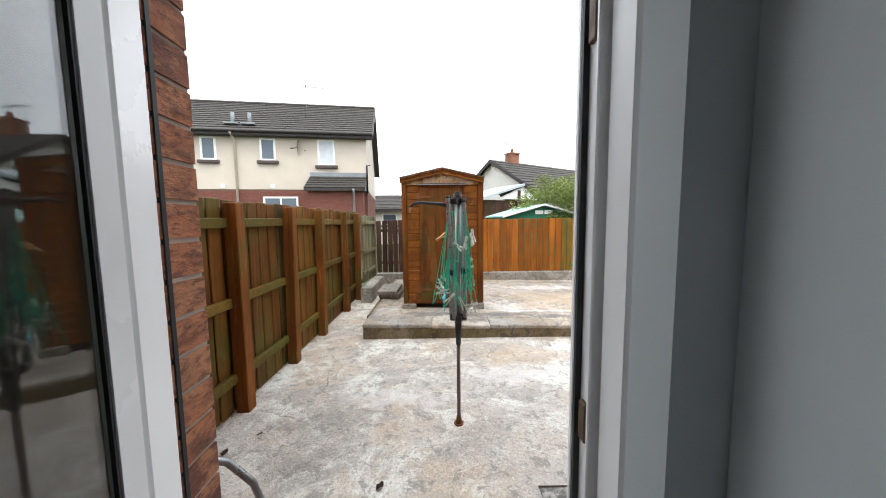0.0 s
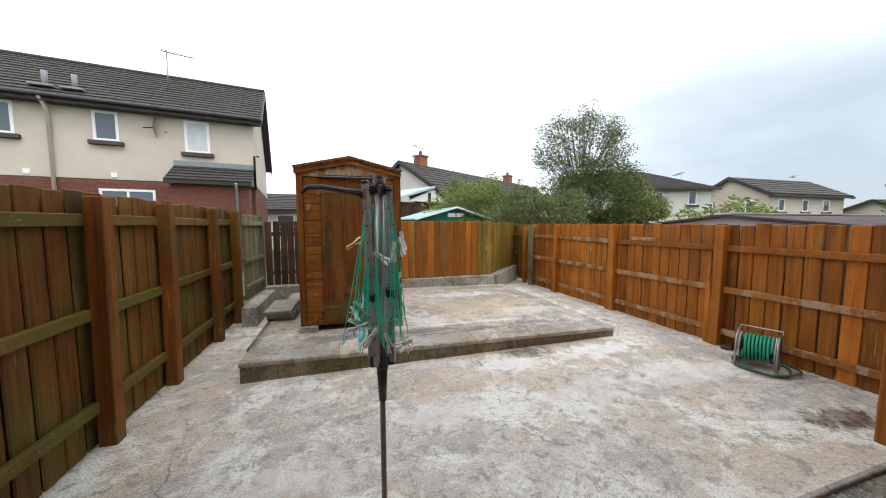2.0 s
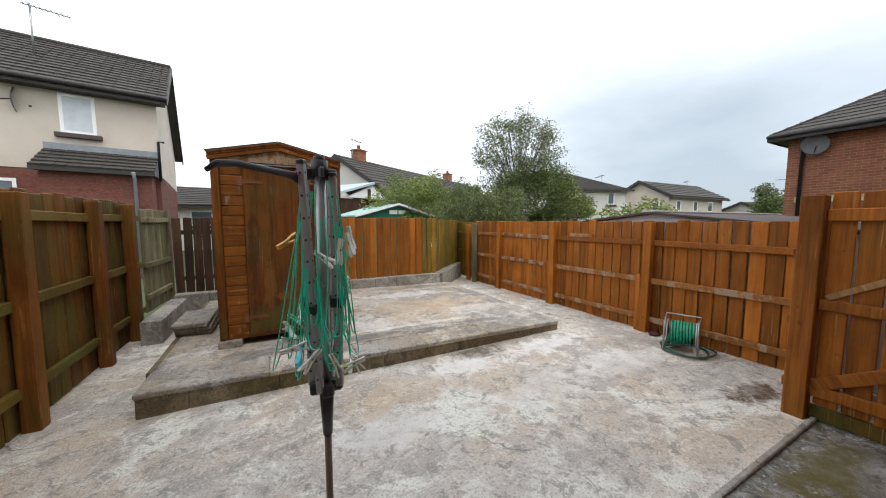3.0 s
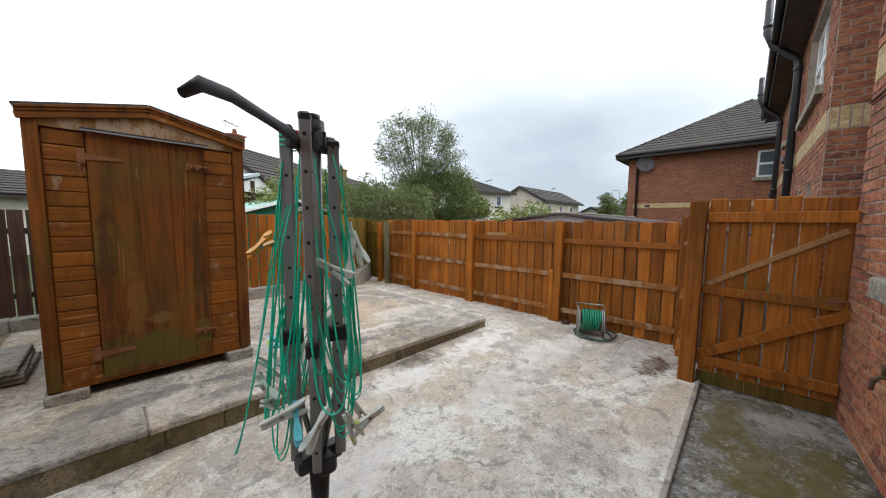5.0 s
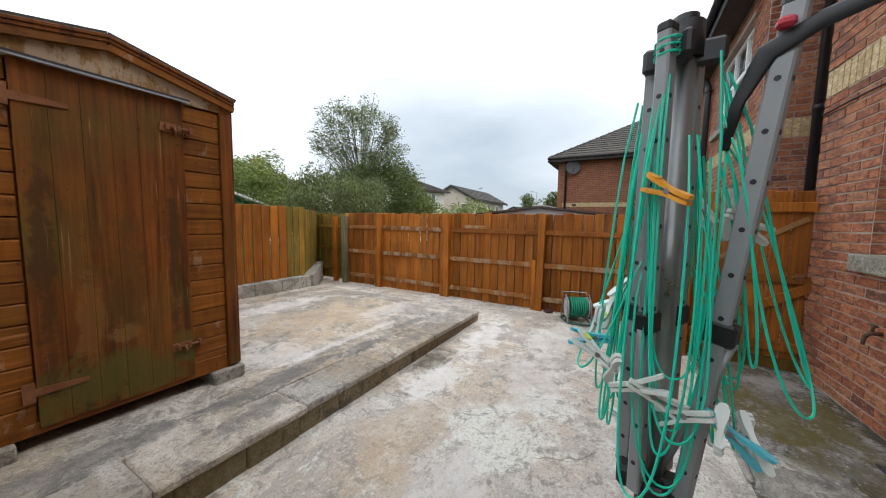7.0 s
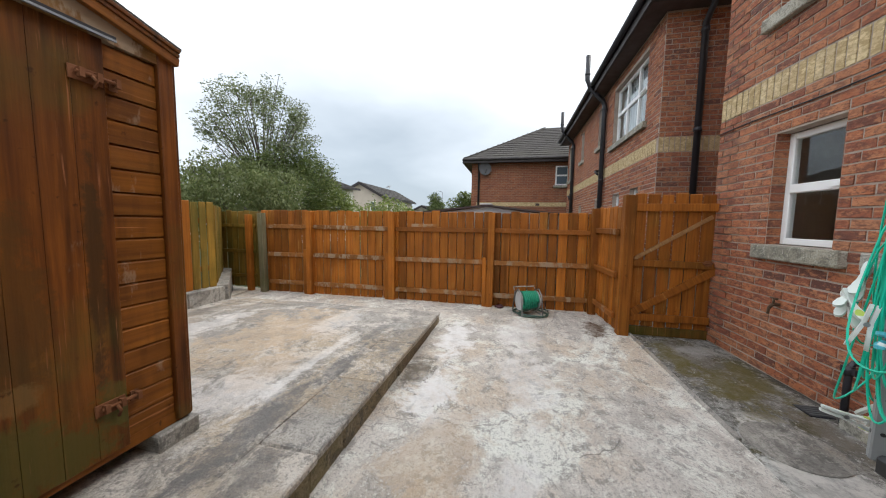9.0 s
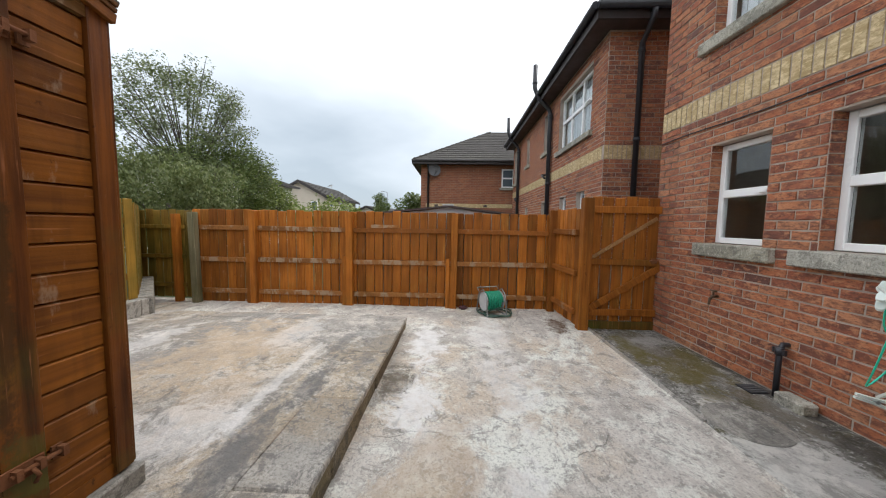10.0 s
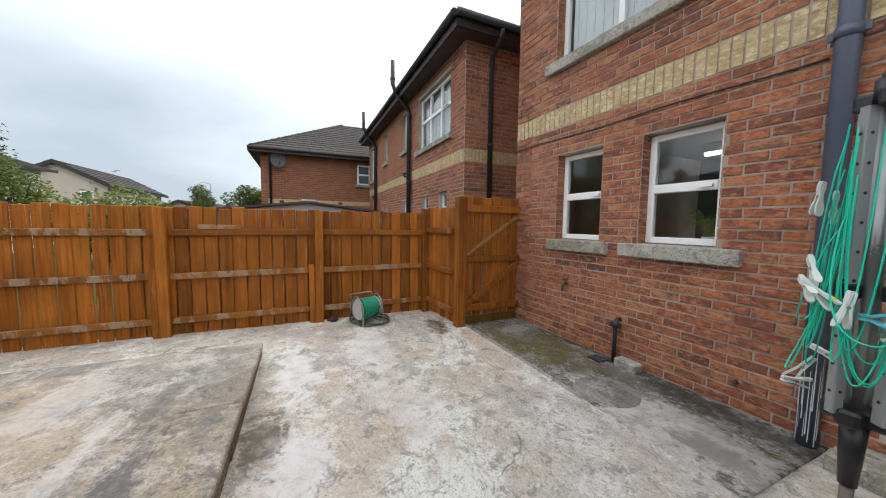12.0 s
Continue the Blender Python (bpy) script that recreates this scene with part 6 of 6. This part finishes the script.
for i, (ax, ay) in enumerate(ARMS):
    bm = bmesh.new()
    top = (1.61, 1.60, 1.64, 1.635)[i]
    box(bm, -0.011, 0.011, -0.014, 0.014, 0.80, top, bevel=0.003)
    arm = part("arm", bm, M_GREY_STEEL, dryer)
    rz = math.degrees(math.atan2(ay - RY, ax - RX)) + 90
    arm.matrix_basis = pose(ax, ay, 0, 0, 0, rz) @ pose(0, 0, 0.8, (-0.4, -0.6, 0.3, 6.0)[i], 0, 0) @ pose(0, 0, -0.8)
    bm = bmesh.new()
    box(bm, -0.012, 0.012, -0.0155, 0.0155, top - 0.010, top + 0.008, bevel=0.004)
    part("end_cap", bm, M_BLACKPL, arm, "black plastic end cap")
    bm = bmesh.new()
    box(bm, -0.0145, 0.0145, -0.024, 0.024, 1.11, 1.15, bevel=0.005)
    part("joint", bm, M_BLACKPL, arm, "black plastic strut joint")
    for j in range(11):
        bm = bmesh.new()
        tube(bm, [(0, -0.0148, 0), (0, 0.0148, 0)], 0.0042, 8)
        tube(bm, [(-0.0118, 0, 0.001), (0.0118, 0, 0.001)], 0.0042, 8)
        part("eyelet", bm, M_BLACKPL, arm).matrix_basis = pose(0, 0, 0.86 + j * 0.074)
    strut = bmesh.new()
    tube(strut, [(0, -0.02, 1.12), (0, 0.045, 0.80)], 0.007, 6)
    part("strut", strut, M_GREY_STEEL, arm)
# lines hang in slack loops between the arms


def hanging_loop(a0, a1, za, zb, low, bulge, sway):
    """One slack loop: from an eyelet at angle a0 out and down, then up to an eyelet at angle a1."""
    pts = []
    for k in range(25):
        q = k / 24
        ang = radians(a0 + (a1 - a0) * q + sway * math.sin(math.pi * q) * math.sin(5 * q + a0))
        rr = 0.066 + bulge * math.sin(math.pi * q) ** 0.6 * (0.75 + 0.25 * math.cos(3 * q + sway))
        top = za + (zb - za) * q
        pts.append((RX + rr * math.cos(ang), RY + rr * math.sin(ang), low + (top - low) * abs(2 * q - 1) ** 2.3))
    line_bm = bmesh.new()
    tube(line_bm, pts, 0.0021, 5, caps=False)
    part("washing_line", line_bm, M_LINE, dryer, "bright green plastic line")


for a in (330, 60, 150, 240):
    for j in range(6):
        low = U(0.84, 0.98) if j < 3 else U(0.95, 1.16)
        hanging_loop(a + U(-8, 8), a + U(62, 96), U(1.18, 1.60), U(1.18, 1.60), low, U(0.025, 0.085), U(-9, 9))
for a, low, bulge in ((236, 1.02, 0.15), (250, 1.05, 0.135), (232, 1.08, 0.12), (145, 0.88, 0.12), (160, 0.93, 0.10), (62, 0.95, 0.06), (325, 1.0, 0.05)):
    hanging_loop(a, a + U(28, 45), U(1.48, 1.60), U(1.40, 1.58), low, bulge, U(-6, 6))
for a, za in ((150, 1.62),):
    ax, ay = RX + 0.054 * math.cos(radians(a)), RY + 0.054 * math.sin(radians(a))
    line_bm = bmesh.new()
    tube(line_bm, [(ax + 0.019 * math.cos(k * 0.6), ay + 0.019 * math.sin(k * 0.6), za - 0.03 + 0.0011 * k) for k in range(32)], 0.0022, 5)
    part("line_wrap", line_bm, M_LINE, dryer, "green line wound round the arm")
# crank handle
bm = bmesh.new()
hp = [(RX - 0.045, RY - 0.06, 1.43), (RX - 0.05, RY - 0.07, 1.50), (RX - 0.065, RY - 0.095, 1.565), (RX - 0.10, RY - 0.14, 1.583), (RX - 0.16, RY - 0.20, 1.585), (RX - 0.235, RY - 0.27, 1.588), (RX - 0.275, RY - 0.31, 1.58), (RX - 0.295, RY - 0.325, 1.56)]
wide = (0.007, 0.011, 0.018, 0.013, 0.010, 0.0095, 0.0095, 0.006)
flat = Vector((0.70, -0.71, 0)) * 0.0045
for n, (p, w) in enumerate(zip(hp, wide)):
    p = Vector(p)
    d = (Vector(hp[min(n + 1, 7)]) - Vector(hp[max(n - 1, 0)])).normalized()
    e = d.cross(flat).normalized() * w
    ring = [bm.verts.new(p + e * math.cos(k * math.pi / 4) + flat * math.sin(k * math.pi / 4)) for k in range(8)]
    if n:
        for k in range(8):
            bm.faces.new((last_ring[k], last_ring[(k + 1) % 8], ring[(k + 1) % 8], ring[k])).smooth = True
    else:
        bm.faces.new(ring)
    last_ring = ring
bm.faces.new(last_ring)
handle = part("crank_handle", bm, M_BLACKPL, dryer, "curved black plastic crank handle")
bm = bmesh.new()
box(bm, RX - 0.092, RX - 0.072, RY - 0.118, RY - 0.098, 1.588, 1.602, bevel=0.004)
part("button", bm, M_RED, handle, "red catch")


def peg(x, y, z, rx, rz, material, n):
    p = thing("clothes_peg", {"w": "translucent white plastic clothes peg on the line", "y": "lime green plastic clothes peg on the line", "b": "pale blue plastic clothes peg on the line", "o": "orange plastic clothes peg on the line"}[n], "clothes peg", "pegs on the dryer", m=pose(x, y, z, rx, 0, rz))
    side = [(0.004, 0.042), (0.0062, 0.034), (0.0062, 0.018), (0.0042, 0.006), (0.005, -0.010), (0.0078, -0.024), (0.0085, -0.040), (0.006, -0.050), (0.0025, -0.053)]
    outline = side + [(-w, z) for w, z in side[::-1]]
    for e in (-1, 1):
        bm = bmesh.new()
        prism(bm, outline, 0.006, pose(0, 0.0015, 0))
        bmesh.ops.subdivide_edges(bm, edges=[ed for ed in bm.edges if abs(ed.verts[0].co.y - ed.verts[1].co.y) < 1e-4], cuts=1)
        for v in bm.verts:
            v.co.y = (v.co.y + max(0.0, -v.co.z) * 0.17) * e
        jaw = part("jaw", bm, M_PEG_W if n in "wy" else material, p)
        if n != "w":
            bm = bmesh.new()
            tube(bm, [(0, e * 0.0128, -0.037), (0, e * 0.0146, -0.037)], 0.0076, 10)
            for v in bm.verts:
                v.co.z = -0.037 + (v.co.z + 0.037) * 1.7
            part("grip", bm, material, jaw, "coloured soft grip")
    bm = bmesh.new()
    tube(bm, [(-0.005, 0, 0.0), (0.005, 0, 0.0)], 0.005, 8)
    part("spring", bm, M_ALU, p)


PEGS = "wwywbwwyywwbwywwowwyww"
for i, c in enumerate(PEGS):
    t = i * 2.4 + 0.6 if c != "o" else 3.0
    r = 0.105 + 0.04 * ((i * 7) % 5) / 5
    zz = 0.84 + 0.30 * ((i * 0.618) % 1.0) if c != "o" and i % 5 else 1.18 + 0.22 * ((i * 0.38) % 1.0)
    zz = 1.36 if c == "o" else zz
    peg(RX + r * math.cos(t), RY + r * math.sin(t), zz, 90 * math.sin(i * 1.9) + 40 * math.cos(i * 4.1), 57 * t + 60 * math.sin(i * 2.7), {"w": M_PEG_W, "y": M_PEG_Y, "b": M_PEG_B, "o": M_PEG_O}[c], c)

# crumpled bag at the fence foot
bm = bmesh.new()
bmesh.ops.create_icosphere(bm, subdivisions=3, radius=0.06)
for v in bm.verts:
    v.co *= 1 + 0.45 * noise.noise(v.co * 28)
    v.co.z = max(v.co.z * 0.55, -0.02) + 0.02
tagged(part("crumpled_bag", bm, M_MAROON), "small dark maroon crumpled bag at the fence foot", "bag").matrix_basis = pose(4.17, 3.20, 0.0)

# ---- hose reel ----
reel = thing("hose_reel", "green garden hose wound on a grey metal reel", "hose reel", m=pose(3.96, 2.80, 0.0, 0, 0, 112))
for s in (-1, 1):
    bm = bmesh.new()
    x = s * 0.15
    tube(bm, [(x, -0.17, 0.01), (x, -0.10, 0.30), (x, 0.02, 0.36), (x, 0.12, 0.28), (x, 0.17, 0.01)], 0.010, 8)
    tube(bm, [(x, -0.17, 0.012), (x, 0.17, 0.012)], 0.010, 8)
    part("stand", bm, M_ALU, reel)
    bm = bmesh.new()
    tube(bm, [(s * 0.125, 0, 0.19), (s * 0.135, 0, 0.19)], 0.135, 24)
    part("drum_disc", bm, M_GARAGE, reel)
bm = bmesh.new()
tube(bm, [(-0.16, -0.10, 0.32), (-0.16, -0.15, 0.36), (0.16, -0.15, 0.36), (0.16, -0.10, 0.32)], 0.009, 8)
part("carry_handle", bm, M_ALU, reel)
bm = bmesh.new()
for layer, rr in ((0, 0.085), (1, 0.107), (2, 0.126)):
    pts = []
    for i in range(8 * 14):
        t = 2 * math.pi * i / 14
        pts.append((-0.11 + 0.22 * i / (8 * 14), rr * math.cos(t) + U(-0.002, 0.002), 0.19 + rr * math.sin(t)))
    tube(bm, pts, 0.0115, 6)
part("hose", bm, M_HOSE, reel, "green coiled hose")
bm = bmesh.new()
pts = [(-0.10, 0.12, 0.12)]
for i in range(36):
    t = i * 0.36
    pts.append((-0.06 + (0.26 + 0.05 * math.sin(i * 0.5)) * math.cos(t) * 0.85, 0.02 + (0.24 + 0.03 * math.cos(i * 0.8)) * math.sin(t), 0.016 + 0.014 * (i // 17)))
tube(bm, pts, 0.0105, 6)
part("loose_hose", bm, M_HOSE_DK, reel, "dark green loose end of the hose")

# hose at the door foot, dead leaves
bm = bmesh.new()
tube(bm, [(-0.60, 0.66, 0.93), (-0.58, 0.73, 0.91), (-0.555, 0.78, 0.865), (-0.505, 0.80, 0.79), (-0.475, 0.81, 0.68), (-0.46, 0.82, 0.4), (-0.47, 0.84, 0.10)], 0.010, 8)
tagged(part("waste_hose", bm, M_ALU), "grey waste hose hanging from the wall beside the door", "hose")
for lx, ly, s in ((-1.40, 1.95, 1.0), (-0.35, 1.67, 0.8), (-1.27, 2.12, 0.5)):
    bm = bmesh.new()
    n = 9
    ring = [bm.verts.new((0.04 * s * math.cos(2 * math.pi * k / n) * U(0.6, 1.2), 0.022 * s * math.sin(2 * math.pi * k / n) * U(0.6, 1.2), U(0.004, 0.022))) for k in range(n)]
    mid = bm.verts.new((0, 0, 0.012))
    for k in range(n):
        bm.faces.new((ring[k], ring[(k + 1) % n], mid))
    bmesh.ops.solidify(bm, geom=bm.faces[:], thickness=0.003)
    ob = tagged(part("dead_leaf", bm, M_FENCE_DARK), "curled dark dead leaf on the concrete", "leaf", "dead leaves")
    ob.matrix_basis = pose(lx, ly, 0.002, 0, 0, U(0, 180))

# ---- near bricks of the house wall, one by one ----
shapes = {}
for n, (a, b, c, d) in enumerate(near):
    key = (round(b - a, 3), n % 9)
    if key not in shapes:
        w, h = b - a, d - c
        verts, faces = [], []
        for y, s in ((0.02, 0.0), (-0.004, 0.0005), (-0.0065, 0.004)):
            for fx, fz in ((0, 0), (0.5, 0), (1, 0), (1, 1), (0.5, 1), (0, 1)):
                j = 0.0 if y > 0 else 0.0028
                verts.append((s + (w - 2 * s) * fx + U(-j, j), y + U(-j, j) * 0.6, s + (h - 2 * s) * fz + U(-j, j)))
        for r in (0, 6):
            faces += [(r + i, r + (i + 1) % 6, r + 6 + (i + 1) % 6, r + 6 + i) for i in range(6)]
        faces += [(12, 13, 16, 17), (13, 14, 15, 16)]
        shapes[key] = mesh_from("brick", verts, faces, M_BRICK)
    ob = new("brick", shapes[key])
    ob.parent = own_wall
    ob.matrix_basis = WALL @ pose(a, U(-0.003, 0.003), c)
